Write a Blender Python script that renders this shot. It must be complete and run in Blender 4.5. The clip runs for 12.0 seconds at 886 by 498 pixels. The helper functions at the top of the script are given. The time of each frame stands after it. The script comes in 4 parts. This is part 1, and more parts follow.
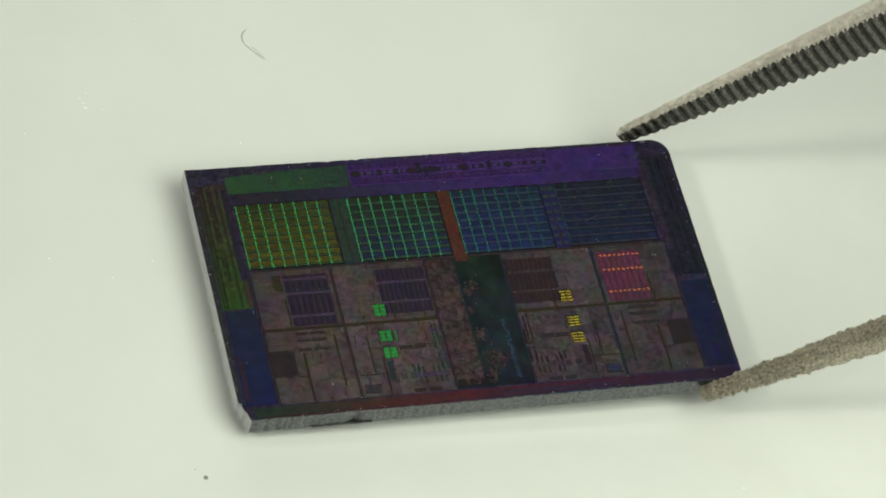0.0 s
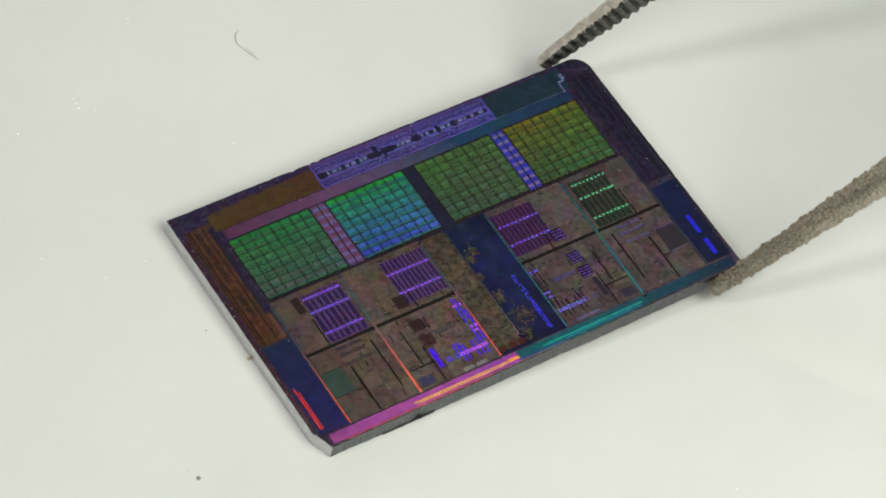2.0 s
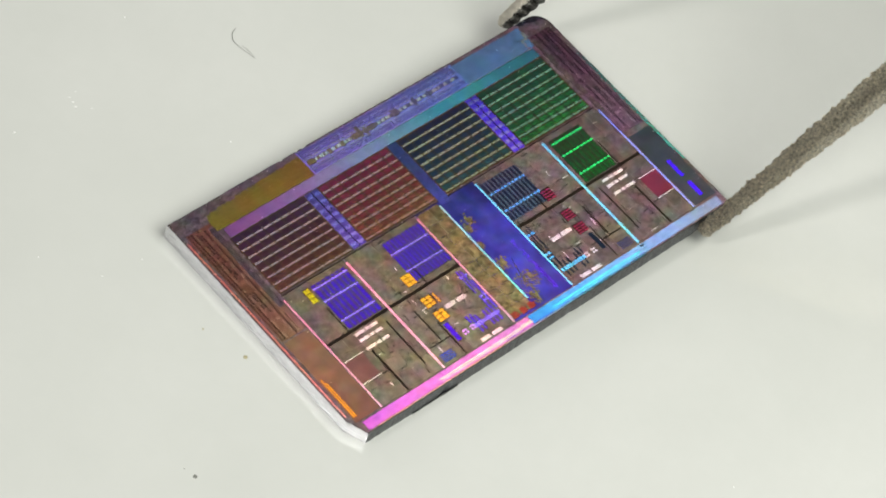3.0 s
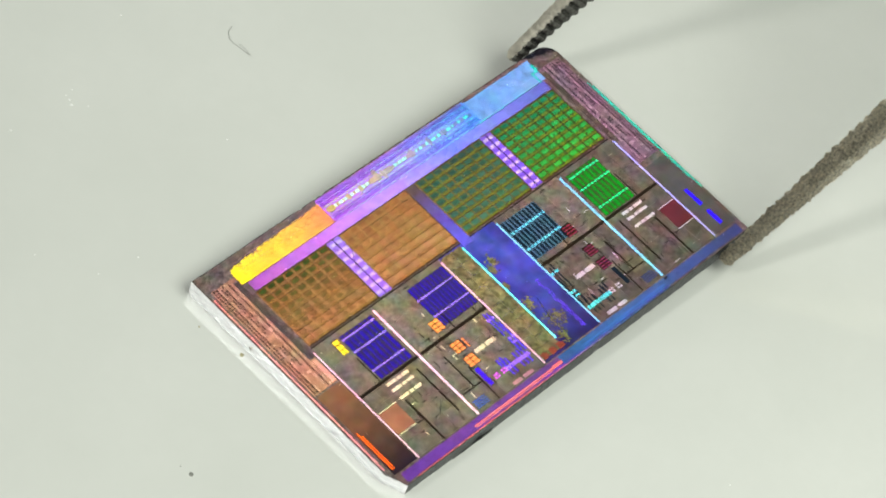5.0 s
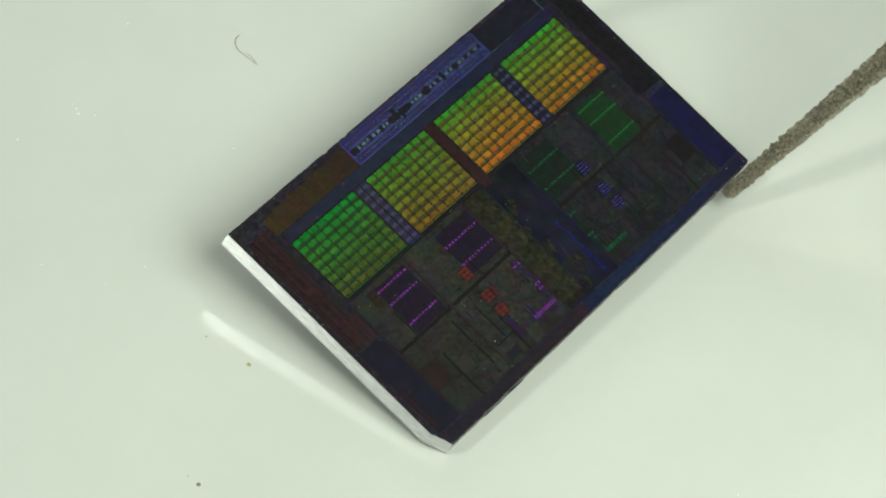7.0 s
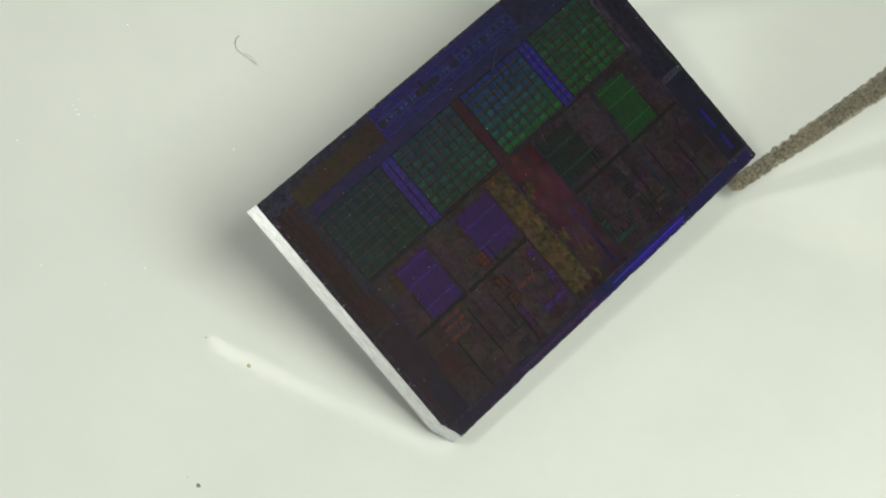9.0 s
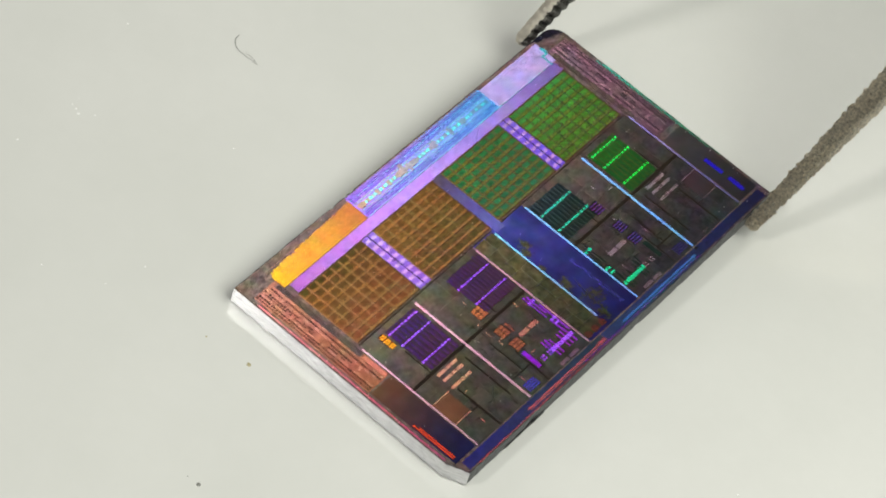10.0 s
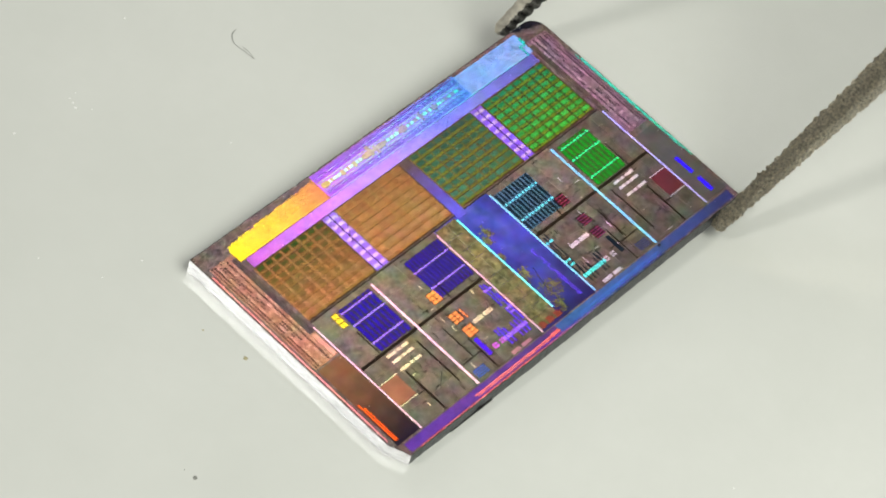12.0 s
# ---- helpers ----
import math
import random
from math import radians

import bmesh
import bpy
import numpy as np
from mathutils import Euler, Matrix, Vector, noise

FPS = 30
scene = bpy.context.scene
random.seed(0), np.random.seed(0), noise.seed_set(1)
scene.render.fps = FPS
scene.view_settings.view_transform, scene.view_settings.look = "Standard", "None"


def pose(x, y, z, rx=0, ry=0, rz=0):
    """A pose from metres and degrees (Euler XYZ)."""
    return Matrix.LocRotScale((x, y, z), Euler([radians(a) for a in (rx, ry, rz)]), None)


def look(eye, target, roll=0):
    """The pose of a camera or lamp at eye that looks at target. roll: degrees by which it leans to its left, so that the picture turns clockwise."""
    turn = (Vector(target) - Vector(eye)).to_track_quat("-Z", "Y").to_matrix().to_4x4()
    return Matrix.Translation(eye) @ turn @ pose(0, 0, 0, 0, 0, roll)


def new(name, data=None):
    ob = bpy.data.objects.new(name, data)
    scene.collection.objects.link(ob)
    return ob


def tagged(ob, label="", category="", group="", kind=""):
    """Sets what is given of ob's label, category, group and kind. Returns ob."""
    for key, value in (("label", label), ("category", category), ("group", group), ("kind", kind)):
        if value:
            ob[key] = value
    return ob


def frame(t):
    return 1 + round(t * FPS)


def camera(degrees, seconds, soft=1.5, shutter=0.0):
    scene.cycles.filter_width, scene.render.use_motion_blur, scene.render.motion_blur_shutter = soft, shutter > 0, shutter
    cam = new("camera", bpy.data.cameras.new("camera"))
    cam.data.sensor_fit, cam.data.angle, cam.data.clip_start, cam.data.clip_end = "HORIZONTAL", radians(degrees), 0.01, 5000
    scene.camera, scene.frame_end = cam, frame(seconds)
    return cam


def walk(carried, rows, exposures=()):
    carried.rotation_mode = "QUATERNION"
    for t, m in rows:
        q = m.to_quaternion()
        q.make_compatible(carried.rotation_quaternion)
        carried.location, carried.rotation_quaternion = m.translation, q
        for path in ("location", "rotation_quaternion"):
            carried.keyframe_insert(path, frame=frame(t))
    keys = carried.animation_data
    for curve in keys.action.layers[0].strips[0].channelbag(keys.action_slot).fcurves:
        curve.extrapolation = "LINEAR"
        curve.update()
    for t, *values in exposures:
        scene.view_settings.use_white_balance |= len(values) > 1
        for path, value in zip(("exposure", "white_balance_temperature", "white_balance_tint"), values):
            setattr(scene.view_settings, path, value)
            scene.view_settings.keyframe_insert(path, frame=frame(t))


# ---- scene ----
cam = camera(15.105, 12.0, soft=1.85)

# The camera hangs about 9 cm from the chip and drifts by fractions of a millimetre.
CAMERA_ROWS = [
    (0.0, pose(-0.000190, -0.057516, 0.070099, 37.4824, -12.7582, 16.0656)),
    (0.5, pose(0.000002, -0.057633, 0.070099, 37.4824, -12.7582, 16.0656)),
    (1.0, pose(0.000042, -0.057615, 0.070099, 37.4824, -12.7582, 16.0656)),
    (1.5, pose(0.000058, -0.057571, 0.070099, 37.4824, -12.7582, 16.0656)),
    (2.0, pose(-0.000023, -0.057422, 0.070099, 37.4824, -12.7582, 16.0656)),
    (2.5, pose(0.000072, -0.057434, 0.070099, 37.4824, -12.7582, 16.0656)),
    (3.0, pose(0.000072, -0.057434, 0.070099, 37.4824, -12.7582, 16.0656)),
    (3.2, pose(0.000072, -0.057434, 0.070099, 37.4824, -12.7582, 16.0656)),
    (4.8, pose(0.000117, -0.057432, 0.070099, 37.4824, -12.7582, 16.0656)),
    (5.0, pose(0.000186, -0.057457, 0.070099, 37.4824, -12.7582, 16.0656)),
    (5.5, pose(0.000066, -0.057326, 0.070099, 37.4824, -12.7582, 16.0656)),
    (6.0, pose(-0.000094, -0.057213, 0.070099, 37.4824, -12.7582, 16.0656)),
    (6.5, pose(0.000016, -0.057311, 0.070099, 37.4824, -12.7582, 16.0656)),
    (7.0, pose(-0.000083, -0.057245, 0.070099, 37.4824, -12.7582, 16.0656)),
    (7.5, pose(-0.000078, -0.057261, 0.070099, 37.4824, -12.7582, 16.0656)),
    (7.7, pose(-0.000083, -0.057245, 0.070099, 37.4824, -12.7582, 16.0656)),
    (9.3, pose(-0.000094, -0.057213, 0.070099, 37.4824, -12.7582, 16.0656)),
    (9.5, pose(-0.000096, -0.057251, 0.070099, 37.4824, -12.7582, 16.0656)),
    (10.0, pose(-0.000083, -0.057245, 0.070099, 37.4824, -12.7582, 16.0656)),
    (10.5, pose(-0.000057, -0.057233, 0.070099, 37.4824, -12.7582, 16.0656)),
    (11.0, pose(0.000032, -0.057360, 0.070099, 37.4824, -12.7582, 16.0656)),
    (11.5, pose(0.000099, -0.057422, 0.070099, 37.4824, -12.7582, 16.0656)),
    (12.0, pose(0.000061, -0.057402, 0.070099, 37.4824, -12.7582, 16.0656)),
]

walk(cam, CAMERA_ROWS, exposures=[
    (0.0, 0.05, 6730, 0), (0.5, 0.10, 6600, 3), (1.5, 0.10, 6570, 7), (2.0, 0.05, 6500, 10), (3.0, 0.02, 6500, 10), (3.2, 0.02, 6500, 10),
    (4.8, -0.04, 6510, 4), (5.5, -0.10, 6510, 4), (6.0, -0.15, 6500, 2), (6.5, -0.10, 6465, -3), (7.0, 0.00, 6555, -5), (7.7, 0.00, 6540, -5),
    (9.3, 0.05, 6640, 6), (9.5, 0.05, 6690, 8), (10.0, -0.05, 6600, 10), (10.5, -0.10, 6600, 10), (11.0, -0.05, 6600, 10), (11.5, -0.08, 6570, 8), (12.0, -0.08, 6570, 8)])

MM = 0.001

# ---------------------------------------------------------------- light
world = bpy.data.worlds.new("world")
scene.world = world
world.use_nodes = True
world.node_tree.nodes["Background"].inputs[0].default_value = (0.61, 0.62, 0.60, 1)
world.node_tree.nodes["Background"].inputs[1].default_value = 0.27


def area_lamp(name, place, target, shape, size, watts, colour):
    data = bpy.data.lights.new(name, "AREA")
    data.shape, data.size, data.energy, data.color = shape, size, watts, colour
    ob = new(name, data)
    ob.matrix_world = look(place, target)
    return ob


area_lamp("spot_lamp", (-0.128, -0.104, 0.176), (0, 0, 0), "DISK", 0.031, 0.130, (1.0, 0.985, 0.93))
# unseen fill lights, added: a large one overhead for even light with hardly a shadow; a low one behind for the backs of
# the jaws
area_lamp("added_overhead_fill", (0.050, -0.024, 0.080), (0.018, -0.008, 0), "SQUARE", 0.072, 0.083, (0.98, 1.0, 0.92))
area_lamp("added_back_fill", (-0.075, 0.090, 0.052), (0.004, 0, 0.002), "SQUARE", 0.055, 0.028, (1.0, 0.99, 0.93))


# ---------------------------------------------------------------- materials
def material(name):
    m = bpy.data.materials.new(name)
    m.use_nodes = True
    nt = m.node_tree
    for n in list(nt.nodes):
        nt.nodes.remove(n)
    out = nt.nodes.new("ShaderNodeOutputMaterial")
    return m, nt, out


def node(nt, kind, **values):
    n = nt.nodes.new(kind)
    for key, value in values.items():
        n.inputs[key.replace("_", " ")].default_value = value
    return n


def noise_value(nt, size_mm, low, high, detail=3.0, stretch=(1, 1, 1)):
    """A grey value between low and high, in blotches of about that many millimetres."""
    tc = nt.nodes.new("ShaderNodeTexCoord")
    mp = node(nt, "ShaderNodeMapping")
    mp.inputs["Scale"].default_value = [1000.0 / size_mm * s for s in stretch]
    nt.links.new(tc.outputs["Object"], mp.inputs["Vector"])
    nz = node(nt, "ShaderNodeTexNoise", Scale=1.0, Detail=detail, Roughness=0.6)
    nt.links.new(mp.outputs[0], nz.inputs["Vector"])
    mr = node(nt, "ShaderNodeMapRange")
    mr.inputs["From Min"].default_value, mr.inputs["From Max"].default_value = 0.3, 0.7
    mr.inputs["To Min"].default_value, mr.inputs["To Max"].default_value = low, high
    nt.links.new(nz.outputs["Fac"], mr.inputs["Value"])
    return mr.outputs[0]


def times(nt, a, b):
    n = nt.nodes.new("ShaderNodeMath")
    n.operation = "MULTIPLY"
    nt.links.new(a, n.inputs[0])
    if isinstance(b, float):
        n.inputs[1].default_value = b
    else:
        nt.links.new(b, n.inputs[1])
    return n.outputs[0]


def bumped(nt, bsdf, height, distance):
    b = node(nt, "ShaderNodeBump", Strength=1.0, Distance=distance)
    nt.links.new(height, b.inputs["Height"])
    nt.links.new(b.outputs[0], bsdf.inputs["Normal"])


def linear(code):
    """Linear light from a six-digit colour."""
    v = np.array([int(code[i:i + 2], 16) for i in (0, 2, 4)]) / 255
    return np.where(v <= 0.04045, v / 12.92, ((v + 0.055) / 1.055) ** 2.4)


# Diffraction: the fine wiring of each circuit block acts as a grating, which throws the lamp's
# light back in one colour for each tilt of the chip. A grating is a fan of narrow glossy lobes,
# one for each of these tilts (across the short axis of the die, and along its long one).
TILTS = np.array([-0.328, -0.264, -0.228, -0.191, -0.143, -0.083, -0.053, -0.004, 0.039, 0.081, 0.187, 0.246, 0.261, 0.322])
ALONG = np.array([-0.497, -0.532, -0.561, -0.567, -0.575, -0.589, -0.594, -0.592, -0.602, -0.604, -0.600, -0.599, -0.612, -0.603])
LOBE_TILTS, LOBE_ALONG = np.insert(TILTS, [5, 10], [-0.113, 0.130]), np.insert(ALONG, [5, 10], [-0.604, -0.604])
STRENGTH = np.array([0.6, 0.65, 0.7, 0.72, 0.95, 1.25, 1.5, 2.05, 1.65, 1.05, 0.48, 0.52, 0.55, 0.6])
LOBE, SPREAD, GAIN = 0.17, 0.029, 0.0222
NARROW = ("io_top_left", "cache_a", "cache_b", "cache_c", "cache_d", "sram_")  # finer gratings: purer colours


def lobe_weights(colours, base, spread):
    """Weights of the overlapping lobes that add up to these colours at the tilts."""
    want = np.clip(np.array([linear(c) for c in colours[:14]]) - np.array(base) * 0.8, 0, None) * STRENGTH[:, None]
    between = linear(colours[14]) if len(colours) > 14 else np.minimum(want[4], want[5])
    want = np.insert(want, [5, 10], [between, np.minimum(want[9], want[10])], 0)
    gap = np.hypot(LOBE_TILTS[:, None] - LOBE_TILTS[None], LOBE_ALONG[:, None] - LOBE_ALONG[None])
    g = np.exp(-gap ** 2 / (2 * spread ** 2))
    w = want.copy() + 1e-4
    for _ in range(400):
        w *= (g @ want + 1e-9) / (g @ (g @ w) + 1e-9)
    return w


def grating(name, seen, x_mm, y_mm=0.0, other="", axis=0, span=(-6.8, 6.8), base=(0.009, 0.0085, 0.010), grain=(0.12, 0.75, 1.25),
            rough=0.35, per_piece=0.0, fine=0.0, tinge=0.7, wide=False):
    """A block's surface. seen: its colour at each tilt; other: that at the far end of span (mm) along the axis."""
    m, nt, out = material(name)
    b = node(nt, "ShaderNodeBsdfPrincipled", Roughness=rough)
    b.inputs["Specular IOR Level"].default_value = 0.15
    amount = noise_value(nt, *grain)
    if fine:
        amount = times(nt, amount, noise_value(nt, 0.03, 1 - fine, 1 + fine, 2.0))
    if per_piece:
        info = nt.nodes.new("ShaderNodeObjectInfo")
        mr = node(nt, "ShaderNodeMapRange")
        mr.inputs["To Min"].default_value, mr.inputs["To Max"].default_value = 1 - per_piece, 1 + per_piece
        nt.links.new(info.outputs["Random"], mr.inputs["Value"])
        amount = times(nt, amount, mr.outputs[0])
    # uneven film thickness shifts the hue a little from place to place
    tc = nt.nodes.new("ShaderNodeTexCoord")
    hue = node(nt, "ShaderNodeTexNoise", Scale=1000.0 / 0.45, Detail=3.0)
    nt.links.new(tc.outputs["Object"], hue.inputs["Vector"])
    film = node(nt, "ShaderNodeVectorMath")
    film.operation = "MULTIPLY_ADD"
    nt.links.new(hue.outputs["Color"], film.inputs[0])
    film.inputs[1].default_value, film.inputs[2].default_value = (tinge, tinge, tinge), (1 - tinge / 2,) * 3
    veil = node(nt, "ShaderNodeVectorMath")
    veil.operation = "SCALE"
    nt.links.new(film.outputs[0], veil.inputs[0])
    nt.links.new(amount, veil.inputs["Scale"])
    tint = node(nt, "ShaderNodeVectorMath")
    tint.operation = "MULTIPLY"
    tint.inputs[0].default_value = base
    nt.links.new(veil.outputs[0], tint.inputs[1])
    nt.links.new(tint.outputs[0], b.inputs["Base Color"])
    last = b.outputs[0]
    lobe, spread, gain = (0.27, 0.056, GAIN * (0.27 / LOBE) ** 4) if wide else (LOBE, SPREAD, GAIN)
    if name.startswith(NARROW):
        lobe, spread, gain = 0.14, 0.0225, GAIN * 0.66
    w0 = lobe_weights(seen.split(), base, spread)
    w1 = lobe_weights(other.split(), base, spread) if other else w0
    part_way = None
    if other:
        tc = nt.nodes.new("ShaderNodeTexCoord")
        sp = nt.nodes.new("ShaderNodeSeparateXYZ")
        nt.links.new(tc.outputs["Object"], sp.inputs[0])
        mr = node(nt, "ShaderNodeMapRange")
        mr.inputs["From Min"].default_value, mr.inputs["From Max"].default_value = span[0] * MM, span[1] * MM
        nt.links.new(sp.outputs[axis], mr.inputs["Value"])
        part_way = mr.outputs[0]
    for y, x, a, c in zip(LOBE_TILTS, LOBE_ALONG, w0, w1):
        if max(a.max(), c.max()) < 0.003:
            continue
        x, y = x - 0.0052 * x_mm, y - 0.0072 * y_mm
        n = Vector((x, y, math.sqrt(1 - x * x - y * y)))
        turn = nt.nodes.new("ShaderNodeVectorTransform")
        turn.vector_type, turn.convert_from, turn.convert_to = "NORMAL", "OBJECT", "WORLD"
        turn.inputs[0].default_value = n
        g = nt.nodes.new("ShaderNodeBsdfAnisotropic")
        g.distribution = "BECKMANN"
        g.inputs["Roughness"].default_value = lobe
        nt.links.new(turn.outputs[0], g.inputs["Normal"])
        sc = node(nt, "ShaderNodeVectorMath")
        sc.operation = "MULTIPLY"
        nt.links.new(veil.outputs[0], sc.inputs[1])
        if other:
            mix = nt.nodes.new("ShaderNodeMix")
            mix.data_type = "VECTOR"
            nt.links.new(part_way, mix.inputs["Factor"])
            mix.inputs[4].default_value, mix.inputs[5].default_value = a * gain, c * gain
            nt.links.new(mix.outputs[1], sc.inputs[0])
        else:
            sc.inputs[0].default_value = a * gain
        nt.links.new(sc.outputs[0], g.inputs["Color"])
        add = nt.nodes.new("ShaderNodeAddShader")
        nt.links.new(last, add.inputs[0])
        nt.links.new(g.outputs[0], add.inputs[1])
        last = add.outputs[0]
    nt.links.new(last, out.inputs[0])
    return m


def table_material():
    m, nt, out = material("white_gloss_sheet")
    b = node(nt, "ShaderNodeBsdfPrincipled", Roughness=0.19, Coat_Weight=1.0, Coat_Roughness=0.03, Coat_IOR=1.7)
    b.inputs["Specular IOR Level"].default_value = 1.0
    ramp = nt.nodes.new("ShaderNodeMix")
    ramp.data_type = "RGBA"
    ramp.inputs[6].default_value = (0.755, 0.765, 0.73, 1)
    ramp.inputs[7].default_value = (0.83, 0.835, 0.805, 1)
    nt.links.new(times(nt, noise_value(nt, 9.0, 0.0, 1.0, 5.0), noise_value(nt, 0.5, 0.8, 1.0)), ramp.inputs["Factor"])
    nt.links.new(ramp.outputs[2], b.inputs["Base Color"])
    nt.links.new(noise_value(nt, 4.0, 0.015, 0.04), b.inputs["Coat Roughness"])
    nt.links.new(b.outputs[0], out.inputs[0])
    return m


def plain(name, colour, rough, metal=0.0, vary=0.25, size=0.2, bump=0.0):
    m, nt, out = material(name)
    b = node(nt, "ShaderNodeBsdfPrincipled", Roughness=rough, Metallic=metal)
    amount = noise_value(nt, size, 1 - vary, 1 + vary)
    tint = node(nt, "ShaderNodeVectorMath")
    tint.operation = "SCALE"
    tint.inputs[0].default_value = colour
    nt.links.new(amount, tint.inputs["Scale"])
    nt.links.new(tint.outputs[0], b.inputs["Base Color"])
    if bump:
        bumped(nt, b, noise_value(nt, size * 0.4, 0.0, 1.0, 4.0), bump)
    nt.links.new(b.outputs[0], out.inputs[0])
    return m


def silicon_material():
    """Cut face: saw marks run along the edge, so light spreads across them."""
    m, nt, out = material("sawn_silicon")
    b = node(nt, "ShaderNodeBsdfPrincipled", Metallic=1.0, Roughness=0.25, Anisotropic=0.2)
    tint = node(nt, "ShaderNodeVectorMath")
    tint.operation = "SCALE"
    tint.inputs[0].default_value = (0.62, 0.62, 0.64)
    nt.links.new(noise_value(nt, 0.12, 0.7, 1.2, 4.0, (0.4, 0.4, 2.0)), tint.inputs["Scale"])
    nt.links.new(tint.outputs[0], b.inputs["Base Color"])
    turn = nt.nodes.new("ShaderNodeVectorTransform")
    turn.vector_type, turn.convert_from, turn.convert_to = "VECTOR", "OBJECT", "WORLD"
    turn.inputs[0].default_value = (0, 1, 0)
    nt.links.new(turn.outputs[0], b.inputs["Tangent"])
    lean = nt.nodes.new("ShaderNodeVectorTransform")
    lean.vector_type, lean.convert_from, lean.convert_to = "NORMAL", "OBJECT", "WORLD"
    lean.inputs[0].default_value = Vector((-1, -0.026, 0.06)).normalized()
    nt.links.new(lean.outputs[0], b.inputs["Normal"])
    nt.links.new(b.outputs[0], out.inputs[0])
    return m


M_TABLE = table_material()
M_SILICON = silicon_material()
M_SAWN = plain("rough_sawn_silicon", (0.10, 0.103, 0.108), 0.45, 1.0, 0.45, 0.1, 0.000004)
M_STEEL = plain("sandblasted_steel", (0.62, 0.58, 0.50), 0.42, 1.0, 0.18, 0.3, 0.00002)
# steel of the jaw's inner face, its shade put into two darker colours
M_GROOVE = plain("shaded_groove_steel", (0.075, 0.072, 0.065), 0.5, 1.0, 0.6, 0.1, 0.00002)
M_RIDGE = plain("shaded_ridge_steel", (0.17, 0.165, 0.15), 0.5, 1.0, 0.5, 0.1, 0.00002)
M_GRITTY = plain("gritty_steel", (0.60, 0.55, 0.45), 0.28, 0.9, 0.5, 0.08, 0.00012)
M_CHIP_EDGE = plain("broken_silicon", (0.03, 0.03, 0.032), 0.3, 0.6, 0.5, 0.05, 0.000004)

#                    0.0    0.5    1.0    1.5    2.0    2.5    3.0    5.0    10.0   6.5    7.0    7.5    7.7    9.3
CACHE_SEEN = {
    "a": ("3c4610 18264e 4c3a60 3c7832 1c7441 321946 32282a 78502a 5f401f 5a4123 1eb43c 1c1840 28248c 0a2a3c 1a5a41",
          "5a5a0f 42362c 6a5a40 466e32 4b5a58 46284b 4a2d28 be8255 915a38 6e3c1e 6e7823 221438 221e78 12362c 2d4178"),
    "b": ("1e3214 2d2464 4a3a30 3c6e32 148c37 371950 6a2822 aa7346 6e4a24 5f411e 50b432 321e14 3c2864 0a324c 22643f",
          "0f2850 322468 14961e 10d21e 3752be 46233c 5a2a22 c38c5a 694b26 50301a b48220 1e143c 322096 0a4632 466e5a"),
    "c": ("0f2846 2c2478 466e1e 329619 466437 0f1428 18283c 465f41 3c643c 174b28 46be32 3c1c12 2a1e78 0a1e6e 465a32",
          "142864 2a2268 5a8c1e 46aa14 3e6248 141e32 1e3c3c 50694b 46643c 174b28 ff8c14 2a1228 321ea0 0a5a1e 5a6432"),
    "d": ("0f1432 161848 8c5a28 d28214 64691e 0c2d28 0e4634 466e3c 46783c 4b4b14 46c832 281812 241a50 0a3c32 1e6e37",
          "142050 1e2850 466e14 6e641e 3e623c 0f2d28 124628 3c8c28 4b7323 28320f e6871e 201418 1e1664 0a501e 286e32"),
}
CACHE_A_TOP = grating("cache_a", CACHE_SEEN["a"][0], -4.4, 1.7, CACHE_SEEN["a"][1],
    1, (2.7, 0.65), per_piece=0.12)
CACHE_B_TOP = grating("cache_b", CACHE_SEEN["b"][0], -1.4, 1.7, CACHE_SEEN["b"][1],
    1, (2.7, 0.65), per_piece=0.12)
CACHE_C_TOP = grating("cache_c", CACHE_SEEN["c"][0], 1.5, 1.7, CACHE_SEEN["c"][1],
    1, (2.7, 0.65), per_piece=0.12)
CACHE_D_TOP = grating("cache_d", CACHE_SEEN["d"][0], 4.5, 1.7, CACHE_SEEN["d"][1],
    1, (2.7, 0.65), per_piece=0.12)


def toned(colours, at_rest, raised):
    """The same colours with other tones where the die lies flat."""
    c = colours.split()
    c[7], c[8] = at_rest, raised
    return " ".join(c)


CACHE_CORE = {}
for key, x, tones in (
        ("a", -4.4, ("32461e", "503c1e", "9b6941", "825032")),
        ("b", -1.4, ("8c5a37", "64461e", "aa7850", "64502d")),
        ("c", 1.5, ("325046", "236432", "3c6450", "286446")),
        ("d", 4.5, ("1e6e50", "327832", "3ca03c", "467828"))):
    CACHE_CORE[key] = grating("cache_" + key + "_core", toned(CACHE_SEEN[key][0], tones[0], tones[1]), x, 1.7,
                              toned(CACHE_SEEN[key][1], tones[2], tones[3]), 1, (2.7, 0.65), per_piece=0.2)
CACHE_BAR = {}
for key, x, own in (
        ("a", -4.4, "2d461e 3c5a96 5a4a8c 4e643a 2f644f 78788c 8a7070 8c6437 96693c 967864 1e641e 32286e 503cb4 141e28"),
        ("b", -1.4, "1e503c 5a46a0 465028 28a028 286e73 82738c 8a6a64 a06e41 96693c 8c7864 64641e 4b2828 50376e 141e28"),
        ("c", 1.5, "1e3c64 46388c 507820 50be19 42613d 6e7882 787d6e 6e6e2d 64642a 6e7864 827019 503214 4b3278 0c1e28"),
        ("d", 4.5, "14284b 30306e 6e6420 b48219 536432 6e8282 5a826e 64782d 5a6e28 5a6e50 737319 281814 322896 0c1e28")):
    CACHE_BAR[key] = grating("cache_bar_" + key, own, x, 1.7, base=(0.02, 0.018, 0.018))
